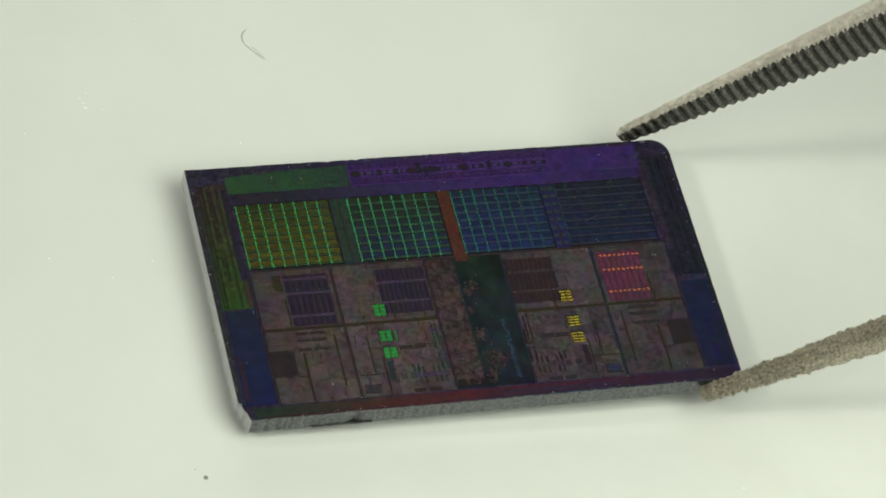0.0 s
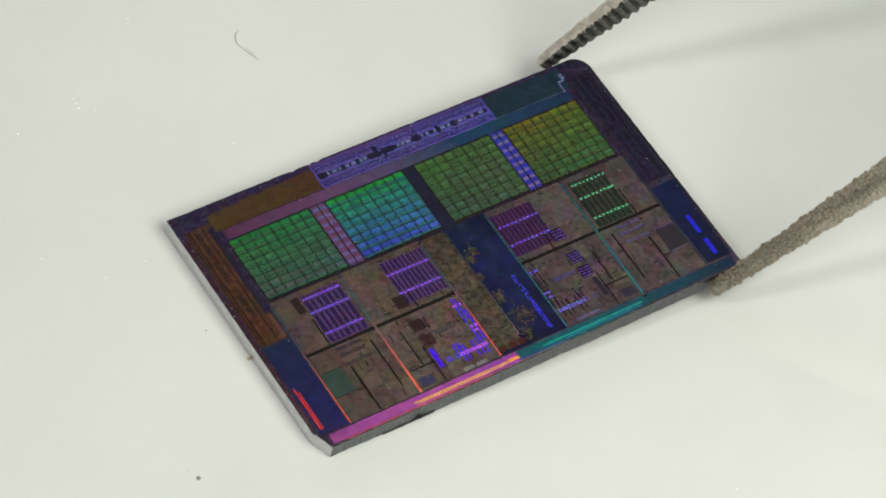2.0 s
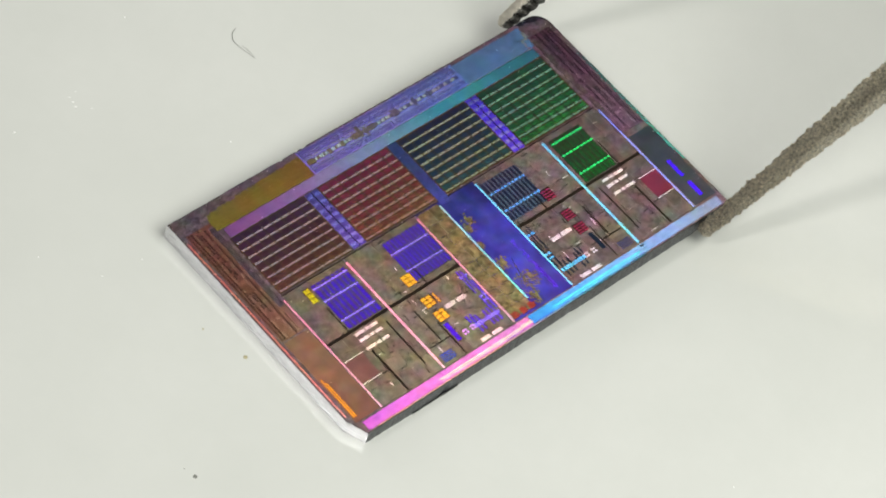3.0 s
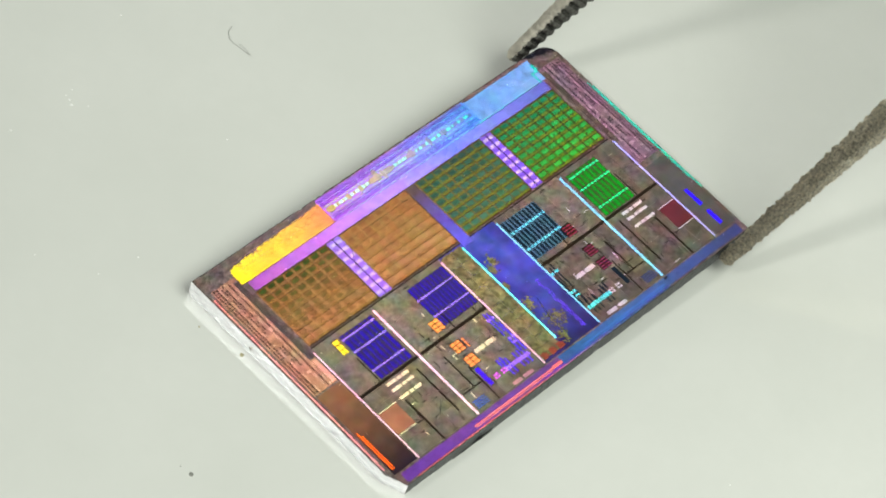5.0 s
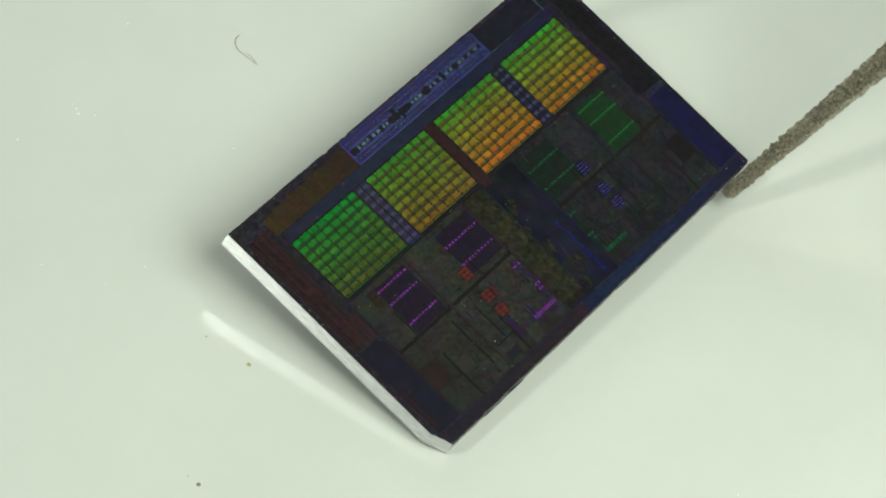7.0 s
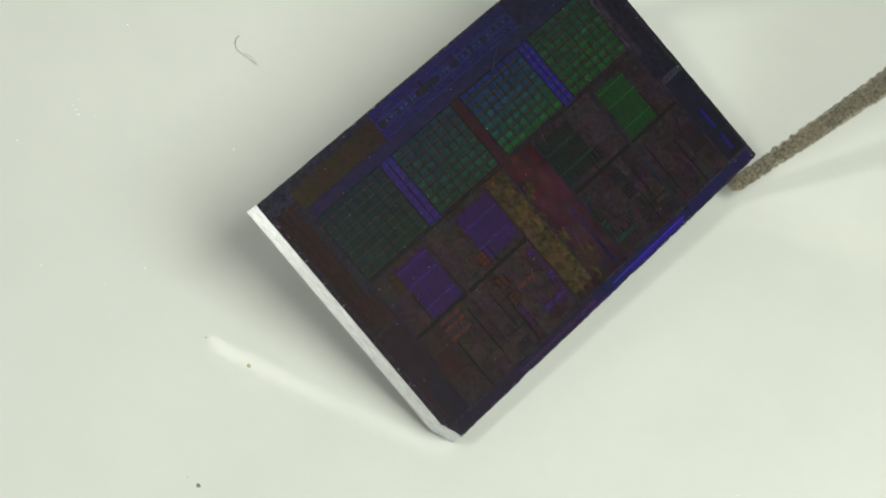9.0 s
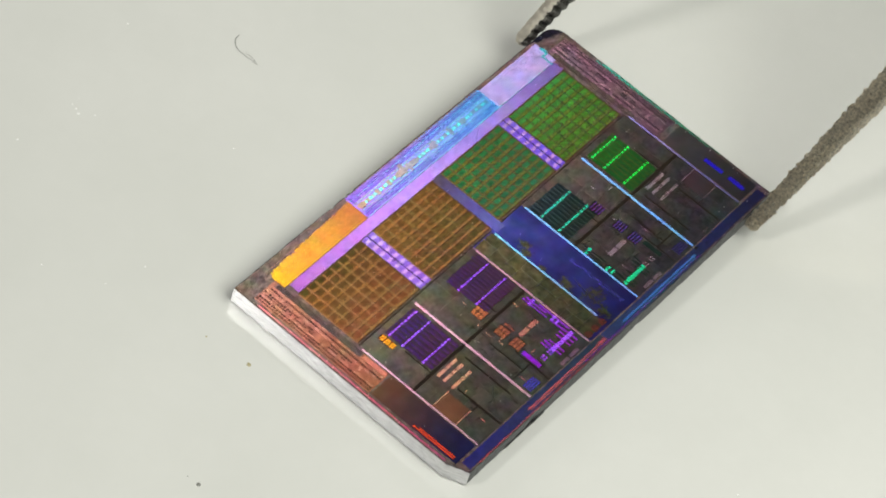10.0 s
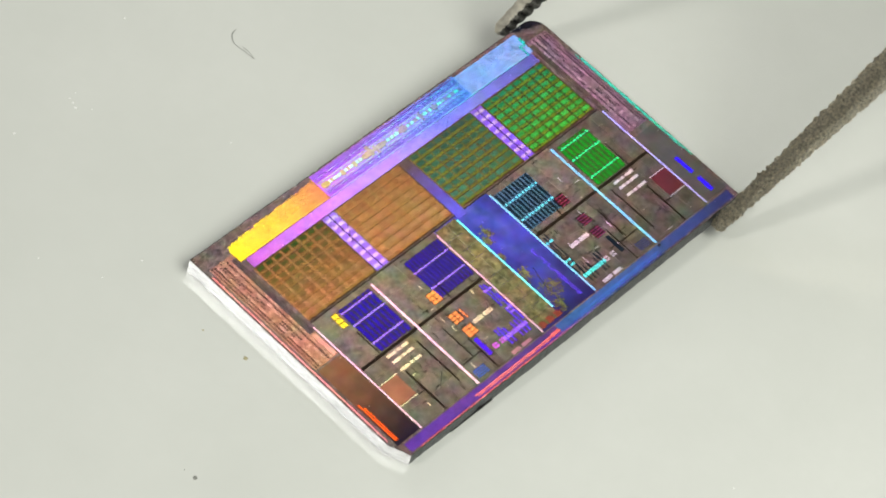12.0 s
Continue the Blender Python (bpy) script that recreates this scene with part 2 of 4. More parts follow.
CACHE_LINE = grating("cache_line",
    "46b45a 285078 0a0a0a 0a0a0a 0a0a0a 0a0a0f 14100f 966946 966946 1e140f 080808 0a0a14 0a0a1e 0a0a0a",
    -3.2, 1.7, "1e4682 1e1e50 0a0a0a 0a0a0a 0a0a0a 0a0a0f 0a140f 6e6e2d 6e6e32 0f140f 080808 0a0a14 0a0a1e 0a0a0a",
    0, (-5.7, 5.7), base=(0.01, 0.01, 0.01))
CACHE_BASE = grating("memory_base", "14140f 0f0f14 0c0a0a 0c0c0a 0a0c0c 0a0a0f 140f0f 46321e 3c281e 1e140f 0a0a08 0a0a0f 0a0a14 0a0a0a", 0.0, 1.7, base=(0.006, 0.006, 0.006), wide=True)
GAP_AB = grating("ladder_ab", "1e3c28 46329a 8c1e28 78323c 5f3c5a 2d1946 504696 9164d7 8c64d2 9650c8 3c325a 1914be 1e14d2 28196e 502d5f", -2.9, 1.7)
GAP_CD = grating("ladder_cd", "1e1e50 5032be 32328c 2d3296 3237a0 2d1e96 4632b4 7850d2 6e50c8 5a50c8 1e2346 141450 14148c 0f1478", 3.0, 1.7)
GAP_RUNG = grating("ladder_rung", "1e3c28 46329a 8c6496 6e50a0 6e64a0 504682 7870c8 d2aaf5 c89bf0 c896f0 5a5a82 3c32be 3c32c8 28196e 64558c", 0.0, 1.7)
GAP_BC = grating("centre_street",
    "552d14 1e1e3c 1e1446 321410 0f1e32 141e46 283c5a 5a4646 50465a 5a5064 3c2314 0a0a28 0a0a28 321414",
    0.05, 1.6, "552d14 1e1e3c 1e1446 321410 0f1e32 141e46 283c78 5a50c8 5a5ab4 5a508c 3c2314 0a0a28 0a0a28 321414", 1, (2.5, 0.7))
BAND = grating("top_band",
    "142820 1e1e14 28281e 32141e 78466e 8c508c 8c5aa0 d778eb c882eb 8c64d2 1e3250 141e3c 141e3c 14143c",
    0.0, 2.9, "3c1e6e 1e1e3c 14323c 0a2d37 14465a 143c4b 3c8ca0 7882f0 a08cf0 a078d2 142846 14143c 14143c 140f3c",
    0, (-4.6, 2.0), fine=0.15)
IO_TOP_LEFT = grating("io_top_left",
    "105a3c 285014 46321e 463028 46371e 50461e 6e6428 ffe132 f0b432 f0a032 46371e 1e1e14 1e1e14 28241e",
    -4.0, 3.5, "14463c 284614 463228 3c2a3c 46321e 503c1e 785a28 e6965a dc8c46 f09637 3c321e 1e1e14 1e1e14 28241e",
    0, (-5.6, -2.5), grain=(0.09, 0.68, 1.28), fine=0.22, tinge=0.9)
BUS = grating("bus",
    "461e6e 50322d 3c329b 46379b 5a46a0 64468c 6e5fb4 b464eb aa82ff 6450e6 4b46a0 32467d 28466e 231464",
    0.3, 3.5, "461e6e 50326e 3232a0 3c329b 5046a0 50509b 5a6ebe 5a8cf5 64aaff 5aaaf0 4b50a0 32467d 28466e 231464",
    0, (-2.4, 3.3), fine=0.2)
BUS_DASH = grating("bus_dash",
    "461e6e 50322d 5050a0 5050a0 646ea0 788ca0 8c96a0 c8e6f0 8cffff 78dcf0 6e8c96 5a7d82 5a7d82 231464",
    0.3, 3.5, "461e6e 50326e 5050a0 5050a0 6e78a0 788ca0 8c96a0 28f0e6 46f0ff 64dcff 6e8c96 5a7d82 5a7d82 231464",
    0, (-2.4, 3.3))
BUS_DARK = grating("bus_dark",
    "1e0f28 1e1414 14142d 14142d 14142d 1e1e28 28283c c8aa64 c8a08c 5a64a0 141432 0f1923 0f1923 140f28",
    0.3, 3.5, "1e0f28 1e1414 14142d 14142d 14142d 1e1e28 28283c 5a78c8 5a96c8 5a82c8 141432 0f1923 0f1923 140f28",
    0, (-2.4, 3.3))
BUS_LINE = grating("bus_line",
    "1e0f28 1e1414 14142d 14142d 14142d 1e1e28 282850 6428a0 5a32aa 3c28a0 141432 0f1923 0f1923 140f28",
    0.3, 3.5, "1e0f28 1e1414 14142d 14142d 14142d 1e1e28 282850 3246be 2d50c8 2d50be 141432 0f1923 0f1923 140f28", 0, (-2.4, 3.3))
IO_TOP_RIGHT = grating("io_top_right", "3c1e6e 193719 0f3c3c 0f3c37 14323c 284b64 466082 6e96d2 aaa0dc 9682d2 14192d 141e14 141e14 0f0f28", 4.6, 3.5, grain=(0.2, 0.7, 1.25), fine=0.2)
IO_LEFT = grating("io_left",
    "3c322d 32282d 46232a 46281e 4b3228 64413c 6e463c aa7869 aa6e5f 784137 3c1e28 2d192d 2d192d 2d1419",
    -6.3, 1.4, "284b14 1e3c1e 502814 4b2d1e 4b2d19 64412d 6e4b3c a5735f a06450 784132 3c1e28 2d192d 2d192d 2d1419",
    1, (3.4, -0.6), grain=(0.15, 0.6, 1.3), fine=0.35)
IO_DOT = grating("io_dot", "14140f 0f0f14 230f0f 190f0f 140f0f 0f0c0a 120f0c 0f0c0a 140c0a 120c0c 140f0f 0f0a0f 0f0a0f 0f0a0a", -6.3, 1.4, per_piece=0.6)
IO_DOT_BRIGHT = grating("io_dot_bright", "3c5a28 3c321e 5a2814 78321e 5a3c28 6e5a46 7d5f50 c89682 c88c78 a06450 3c2823 321e28 321e28 2d1419", -6.3, 1.8)
IO_PINK = grating("io_pink", "3c322d 32282d 5a2328 6e2d28 5a3c37 78504b 8c5a55 dc9182 c87364 964b41 3c1e28 2d192d 2d192d 2d1419", -5.9, -0.1)
IO_RIGHT_BRIGHT = grating("io_right_bright", "1e2337 1e2337 232855 231e3c 28233c 4b3746 5a3c4b a07d91 96707d 3c3241 1e141e 14142d 14142d 0f0f28", 6.3, 1.4)
IO_RIGHT = grating("io_right", "191e32 191e32 1e2350 1e1937 231e37 3c283c 462d3c 785a6e 6e505f 2d2832 190f19 0f0f28 0f0f28 0f0f28", 6.3, 1.4, grain=(0.15, 0.6, 1.3), fine=0.35)
LOW_LEFT = grating("low_left",
    "142846 2d191e 462319 14321e 192d50 825f4b 825f4b 7d553c 2d2328 19193c 0f1432 0f191e 142314 280f1e",
    -6.2, -2.1, "141e50 28281e 46281e 141e3c 192d55 875f4b 7d554b 2d1e1e 141937 14143c 0f1432 0f191e 141e14 1e0f28",
    1, (-0.6, -3.5), grain=(0.3, 0.8, 1.15))
LOW_RIGHT = grating("low_right", "141e46 1e1e32 141e46 191e64 141e46 232328 3c414b 504b4b 141428 141e28 0f1450 0f0f3c 0f0f3c 0f0f28", 6.3, -2.2, grain=(0.3, 0.8, 1.15))
LINE_ORANGE = grating("line_orange", "281e28 46281e 50281e b43c3c e65032 ffa014 ff961e ff641e c83c1e c83c28 3c1414 14141e 14141e 1e0f1e", -6.58, -2.7)
LINE_BLUE = grating("line_blue", "14143c 14143c 1e1e50 1e1e6e 2828dc 3c1ef0 461efa 3214ff 191496 1e14aa 14145a 1e0ffa 1e0ffa 14145a", 6.34, -2.7)
BOTTOM_LEFT = grating("bottom_left",
    "143c1e 5a3c14 641e50 6e2d64 aa50aa b95af0 eb6ed2 5a3796 2d2337 3c283c 141e28 0f1423 0f1423 140f28",
    -3.2, -3.8, "551923 5a2819 64194b 78325f aa50aa f082be f08cd2 3c3c7d 1c323c 283c4b 141e28 0f1423 0f1423 140f28",
    0, (-6.4, -0.6), fine=0.15)
BOTTOM_RIGHT = grating("bottom_right",
    "501923 3c1e1e 14464b 0f4b6e 1e6478 5a96e6 3caafa 3c64a0 1e2d50 142846 0f285a 0f142d 0f142d 1e0f50",
    3.0, -3.8, "32193c 19322d 14325a 0f3c6e 1e4664 7882dc aab4d2 3c3c82 1e1c32 141e46 0f1e46 0f142d 0f142d 1e0f50",
    0, (-0.6, 6.6), fine=0.15)
BOTTOM_LINE = grating("bottom_line",
    "46191e 5a2819 78324b a03c50 e66464 ffa08c ffb4a0 e66e6e 8c3c46 50283c 1e1419 0f0f19 0f0f19 280f5a",
    -3.0, -3.9, "32193c 14322d 283c5a 1e5a78 28a0aa 50c8ff 46d2ff 5082d2 325a8c 1e329b 0f285a 0f142d 0f142d 3c14c8",
    0, (-2.0, 1.5))
BOTTOM_BAR = grating("bottom_bar", "46191e 5a2819 8c3246 c85050 ffb464 ffdcc8 ffe1d2 e67878 964650 6e3246 1e1419 0f0f19 0f0f19 280f5a", -2.4, -3.85)
BOTTOM_BAR_BLUE = grating("bottom_bar_blue", "32193c 14322d 1e5a64 14648c 1e96a0 64d2ff 5ae6ff 3c64b4 325a96 1e3c5a 0f285a 0f142d 0f142d 3c14c8", 2.6, -3.85)
ROUTE_LEFT = grating("route_left",
    "281e1e 1e1e19 231e1e 281e23 6e5a64 fa8caa ffaabe ffc3d7 c896aa 786478 231e23 19191e 19191e 1e1419",
    -3.5, -1.6, "281e1e 1e1e19 231e1e 32231e e6645a fa8caa ffaabe ffc3d7 c896aa 786478 231e23 19191e 19191e 1e1419", 1, (-1.0, -3.2))
ROUTE_CENTRE = grating("route_centre", "1e1e1e 1e2828 1e1e1e 1e2328 50505a c8c8d2 8cd2dc 82f5ff 78b4dc 50649b 141e28 0f0f1e 0f0f1e 1e1419", -0.2, -1.5)
ROUTE_RIGHT = grating("route_right", "1e1e1e 1e1e23 14281e 142d2d 326e78 6ed2fa 82dcff 8cd2ff 78b4f0 5a64c8 141e28 0f0f1e 0f0f1e 0f0f1e", 2.4, -1.6)
ROUTE_EDGE = grating("route_edge", "1e1e28 1e1e23 1e1e28 1e1e28 28374b 6e6ec8 8c96f0 b4aaff 6e6e96 46468c 14141e 0f0f1e 0f0f1e 0f0f1e", 5.87, -1.6)
SRAM_L_CELL = grating("sram_left_cell", "281e37 234b28 32284b 372346 2d1e41 3c1e78 4119c8 2d14aa 46283c 5a1496 23142d 3c0f2d 4b1441 321455 3c1e46", -3.0, -0.4, grain=(0.2, 0.8, 1.15))
SRAM_L_STRIPE = grating("sram_left_stripe", "3c323c 376e3c 3c324b 3c2d46 5a3c78 5f4678 50465a 3c3246 37282d 41142d 281432 3c192d 501e41 3c195a", -3.0, -0.4, grain=(0.2, 0.8, 1.15))
SRAM_L_BAR = grating("sram_left_bar", "50415a 2d6432 6450aa 825ae6 8c5af0 aa78ff 9678ff a078ff a05aff aa5aff a03cc8 a032c8 be46dc 3c1e78 d25adc", -3.0, -0.4)
SRAM_L_RAIL = grating("sram_left_rail", "50415a 2d5a32 503c82 643cb4 7846dc 965af0 8264f0 8c64f0 6e32a0 50198c 280f32 5a0f32 6e1455 321455 643278", -3.0, -0.4)
SRAM_G_RAIL = grating("sram_green_rail", "78325a 41207d 193732 142d28 2d4632 1e7846 1e8c4b 28a05a 14641e 143c19 0f461e 0a3714 0a320f 0a3c14 145a28", 4.4, -0.4)
SRAM_B_RAIL = grating("sram_blue_rail", "37232d 461e82 461e5a 3c1e46 463278 46468c 32648c 3c82a0 14504b 14321e 0f321e 0a1e14 0a190f 0f1e14 1e5046", 1.9, -0.4)
SRAM_G_CELL = grating("sram_green_cell", "78325a 41207d 193732 142d28 1e2823 2d281e 0f4628 0a8c23 0f501e 143c19 0f461e 0a3714 0a320f 0a3c14", 4.4, -0.4, grain=(0.2, 0.8, 1.15))
SRAM_G_STRIPE = grating("sram_green_stripe", "5a3246 321e69 19322d 142823 3c3c32 3c322d 282d1e 3c4628 324b1e 283214 0f461e 0a3214 0a280f 0a3c14", 4.4, -0.4, grain=(0.2, 0.8, 1.15))
SRAM_G_BAR = grating("sram_green_bar", "e66e50 5a28a0 287864 148c5a 64be96 28d278 32eb78 3cf096 1ee65a 14dc3c 0f8c3c 0a641e 0a5019 0a501e 1eb450", 4.4, -0.4)
SRAM_B_CELL = grating("sram_blue_cell", "37232d 321955 461e5a 3c1e46 32143c 2d1e3c 1e2337 14202d 141e23 14321e 0f321e 0a1e14 0a190f 0f1e14 1e2828", 1.9, -0.4, grain=(0.2, 0.8, 1.15))
SRAM_B_STRIPE = grating("sram_blue_stripe", "3c2d2d 462378 461e50 3c233c 50285a 4b3746 465064 46647d 2d3c32 232d1e 0f281e 0a1e14 0a190f 0f1e14", 1.9, -0.4, grain=(0.2, 0.8, 1.15))
SRAM_B_BAR = grating("sram_blue_bar", "503c3c 6446dc 643cc8 643cb4 7850e6 7864e6 5aa0e6 6ed2f0 28d2b4 14be50 0f6e37 0a4623 0a3c1e 0f321e 1eaa78", 1.9, -0.4)
CHIP_L = grating("register_left", "1ea04b 1eaa41 1e2d1e 231e1e 3c2319 f0a03c faaa28 fa9650 78283c 64283c 8c1e28 8c1e23 f53223 46141e 5a2832", -2.5, -1.7)
CHIP_YELLOW = grating("register_yellow", "233c23 28e664 1e5028 281e1e 3c2d1e 645a1e dcc81e ffdc3c e6961e 32281e 1e1919 c86428 dc6e28 32141e", -5.1, 0.1)
CHIP_R = grating("register_right", "c8b432 281e37 3c2db4 321ea0 5a3c96 78286e 962850 7d2846 32286e 323264 2323a0 14142d 14142d 14141e", 2.6, -1.7)
BAR_WHITE_L = grating("cache_way_left", "28231e 965032 825032 37232d 6e5a64 ffebdc f0d2c8 e6d2af b4785f 6e5064 28232d 231e46 231e46 4b1e19", -3.8, -1.8)
BAR_WHITE_R = grating("cache_way_right", "231e28 283228 2d2d3c 32324b 6e6482 f0dce6 dcc8d2 c8b4c3 64505f 5a3c46 19191e 1e1946 1e1946 190f19", 4.2, -1.8)
BAR_PINK = grating("stub_pink", "281e1e dc6446 505050 46465a 8c7d7d ffc8c8 ffd2d2 aa7882 5a4655 463c50 1e1e1e 191937 191937 28141e", -1.8, -3.5)
DOT_MAGENTA = grating("dots_magenta", "1e3c28 281e1e 322882 5a28dc 7350f0 f0a0ff eb96ff e65af0 783cc8 462882 37143c 4b1432 501437 32142d", -2.0, -3.1)
VIOLET_L = grating("violet_left", "1e3c1e 231e1e 2d1e64 4b1edc 4b1ef0 5523c8 5023d2 461edc 781eb4 461e6e 321446 5a1432 5a1432 3c1437 4b32aa", -1.5, -2.6)
HATCH = grating("hatch_blue", "1e1e1e 1e1e1e 1e2837 1e2850 1e3278 2846b4 2850c8 2d5abe 3c3cb4 282864 14142d 14143c 14143c 14141e", -3.2, -3.3)
PANEL_L = grating("panel_left", "2d232d 23232d 2d2d2d 32281e 3c4b46 6e4641 825550 965f4b 643c2d 46321e 321e1e 1e1919 1e1919 321419", -5.4, -2.4, grain=(0.3, 0.85, 1.15))
PANEL_R = grating("panel_right", "282328 232323 28282d 282d2d 322d32 5a2d37 6e2d41 5a2832 37282d 281e23 19191e 141419 141419 1e141e", 5.5, -2.4, grain=(0.3, 0.85, 1.15))
CENTRE_FIELD = grating("centre_field",
    "0f2819 2d1914 461e0f 0f2314 0f1e46 141941 3c3c96 4646a5 1e2864 141e46 0a1423 0a1428 0a141e 460a19",
    0.6, -1.6, "0f1e28 23190f 1e280f 19325a 0f1e46 231e5a 463ca0 322d64 141950 141941 0a1432 0f143c 0f1437 280a1e",
    1, (0.3, -3.5), grain=(0.8, 0.5, 1.5), tinge=1.1)
CENTRE_DOTS = grating("centre_dots", "32465a 3250a0 283c64 3c50be 3c3cdc 463ce6 5a32dc 5a3cd2 28327d 1e1e50 191e82 1e14dc 1e19e6 1e142d 2828c8", 0.75, -2.5)
CENTRE_RED = grating("centre_red", "1e1e1e 231e1e 28231e 321e1e 5a281e aa3c28 963c32 823c32 46281e 321e1e 1e1414 191419 191419 1e1414", -0.4, -3.4)
MOTTLED = grating("mottled_logic", "46373c 3c2d2d 3c3732 3c372d 4b4237 64583f 786648 6e6446 3c3c2d 32321e 32321e 28231e 28231e 46371e", -0.4, -1.6, grain=(0.13, 0.35, 1.6), fine=0.5, per_piece=0.2, tinge=1.0)
LOGIC_L = grating("logic_left", "584c50 3c3437 3c393a 463c3a 5a4d46 5f554e 78695a 6e6458 3c3a34 41413c 373934 282828 282828 322328", -3.4, -1.6, grain=(0.13, 0.6, 1.35), fine=0.42, per_piece=0.2, tinge=1.0)
LOGIC_R = grating("logic_right", "50464e 372d32 323237 3c3c41 554a4a 5a4e4e 695a58 645853 2a2828 34343a 282a32 231f28 231f28 2d1e28", 3.4, -1.6, grain=(0.13, 0.6, 1.35), fine=0.42, per_piece=0.2, tinge=1.0)
ROAD = grating("dark_street", "2d281e 1e1914 28140f 140f0f 140f0f 1e1919 1e1919 1e1a18 1c1818 1e1e1e 0a0a0f 0a0a14 0a0a14 140a0f", 0.0, base=(0.008, 0.008, 0.009), wide=True)
BORDER = grating("passivation", "231e37 232137 231e3c 28193c 322837 463a44 504248 645650 46373a 191e32 140f23 14142d 14142d 191428", 0.0, base=(0.014, 0.013, 0.02), grain=(0.12, 0.45, 1.5), fine=0.45, tinge=1.0, wide=True)
EDGE_LINE = grating("edge_line_pink", "1e3c1e 281e1e 50231e 4b1e1e 5a2d28 be6e64 d2786e f09696 c86478 963c6e 28142d 1e1428 1e1428 1e0f1e", -6.75, 0)
EDGE_CYAN = grating("edge_line_cyan", "14141e 14141e 14141e 14141e 14191e 1e3237 28786e 28c8b4 1e8c64 191e23 0f0f14 0f0f14 0f0f14 0f0f14", 6.82, 0)
DUST = plain("pale_dust", (0.5, 0.5, 0.49), 0.8)
FAINT = plain("faint_scratch", (0.11, 0.11, 0.115), 0.7)


# ---------------------------------------------------------------- helpers
def link_mesh(name, bm, mat, parent=None, label="", kind=""):
    me = bpy.data.meshes.new(name)
    bm.to_mesh(me)
    bm.free()
    if mat:
        me.materials.append(mat)
    ob = new(name, me)
    if parent:
        ob.parent = parent
    return tagged(ob, label=label, kind=kind)


def part(name, bm, mat, parent, label=""):
    return link_mesh(name, bm, mat, parent, label)


def prism(bm, outline, z0, z1):
    """A straight prism over an outline in x and y."""
    low = [bm.verts.new((x, y, z0)) for x, y in outline]
    top = [bm.verts.new((x, y, z1)) for x, y in outline]
    n = len(outline)
    bm.faces.new(top)
    bm.faces.new(low[::-1])
    for i in range(n):
        bm.faces.new((low[i], low[(i + 1) % n], top[(i + 1) % n], top[i]))


HX, HY, TH = 6.852 * MM, 4.0 * MM, 0.554 * MM
LAYER = 0.004 * MM


def pads(name, rects, mat, parent, level, label="", split=False, kind=""):
    """Flat circuit pieces, in mm on the die: x0, x1, y0, y1; level: how many wiring layers up. split: each a part of its own."""
    if split:
        return [pads(name, [r], mat, parent, level, label) for r in rects]
    bm = bmesh.new()
    for x0, x1, y0, y1 in rects:
        prism(bm, [(x0 * MM, y0 * MM), (x1 * MM, y0 * MM), (x1 * MM, y1 * MM), (x0 * MM, y1 * MM)], TH - 2 * LAYER, TH + level * LAYER)
    return tagged(part(name, bm, mat, parent, label), kind=kind)


def mirrored(rects):
    return [(0.092 - x1, 0.092 - x0, y0, y1) for x0, x1, y0, y1 in rects]


# ---------------------------------------------------------------- table
bm = bmesh.new()
prism(bm, [(-0.3, -0.3), (0.3, -0.3), (0.3, 0.3), (-0.3, 0.3)], -0.003, 0.0)
tagged(link_mesh("ground", bm, M_TABLE), "glossy white plastic sheet under the chip", "ground", kind="structure")

# ---------------------------------------------------------------- chip
die = new("processor_die")
tagged(die, "bare silicon processor die with iridescent circuit blocks", "chip")
rng = random.Random(7)


def worn_edge(a, b, steps, depth, chips=()):
    """Points from a towards b, a little uneven, with broken notches (place along it, length, depth in mm)."""
    a, b = Vector(a), Vector(b)
    inward = Vector((-(b - a).y, (b - a).x)).normalized()
    rows = []
    for i in range(steps):
        f = i / steps
        d = depth * rng.random() if i else 0.0
        for at, length, deep in chips:
            if abs(f - at) < length:
                d += deep * (1 - abs(f - at) / length) * rng.uniform(0.5, 1.0)
        p = a.lerp(b, f) + inward * d * MM
        rows.append((p.x, p.y))
    return rows


corner = [(HX - 0.5 * MM + 0.5 * MM * math.cos(math.radians(15 * k)), HY - 0.5 * MM + 0.5 * MM * math.sin(math.radians(15 * k))) for k in range(7)]
outline = worn_edge((-HX, HY), (-HX, -HY + 0.6 * MM), 6, 0.0008) \
    + worn_edge((-HX, -HY + 0.6 * MM), (-HX + 0.25 * MM, -HY), 5, 0.04) \
    + worn_edge((-HX + 0.25 * MM, -HY), (HX - 0.06 * MM, -HY), 180, 0.02, ((0.21, 0.02, 0.05), (0.55, 0.01, 0.03))) \
    + worn_edge((HX, -HY + 0.06 * MM), corner[0], 40, 0.012) + corner \
    + worn_edge(corner[-1], (-HX, HY), 220, 0.018, ((0.70, 0.012, 0.06), (0.64, 0.008, 0.05), (0.66, 0.004, 0.06), (0.4, 0.006, 0.03)))
bm = bmesh.new()
prism(bm, outline, 0, TH)
bm.normal_update()
for f in bm.faces:
    f.material_index = 0 if f.normal.x < -0.8 else 1
substrate = part("substrate", bm, M_SILICON, die, "grey sawn silicon slab with chipped edges")
substrate.data.materials.append(M_SAWN)
bm = bmesh.new()
prism(bm, [(x * 0.9975, y * 0.9955) for x, y in outline], TH - LAYER, TH + LAYER)
part("passivation_layer", bm, BORDER, die, "dark glassy border around the circuits")
bm = bmesh.new()
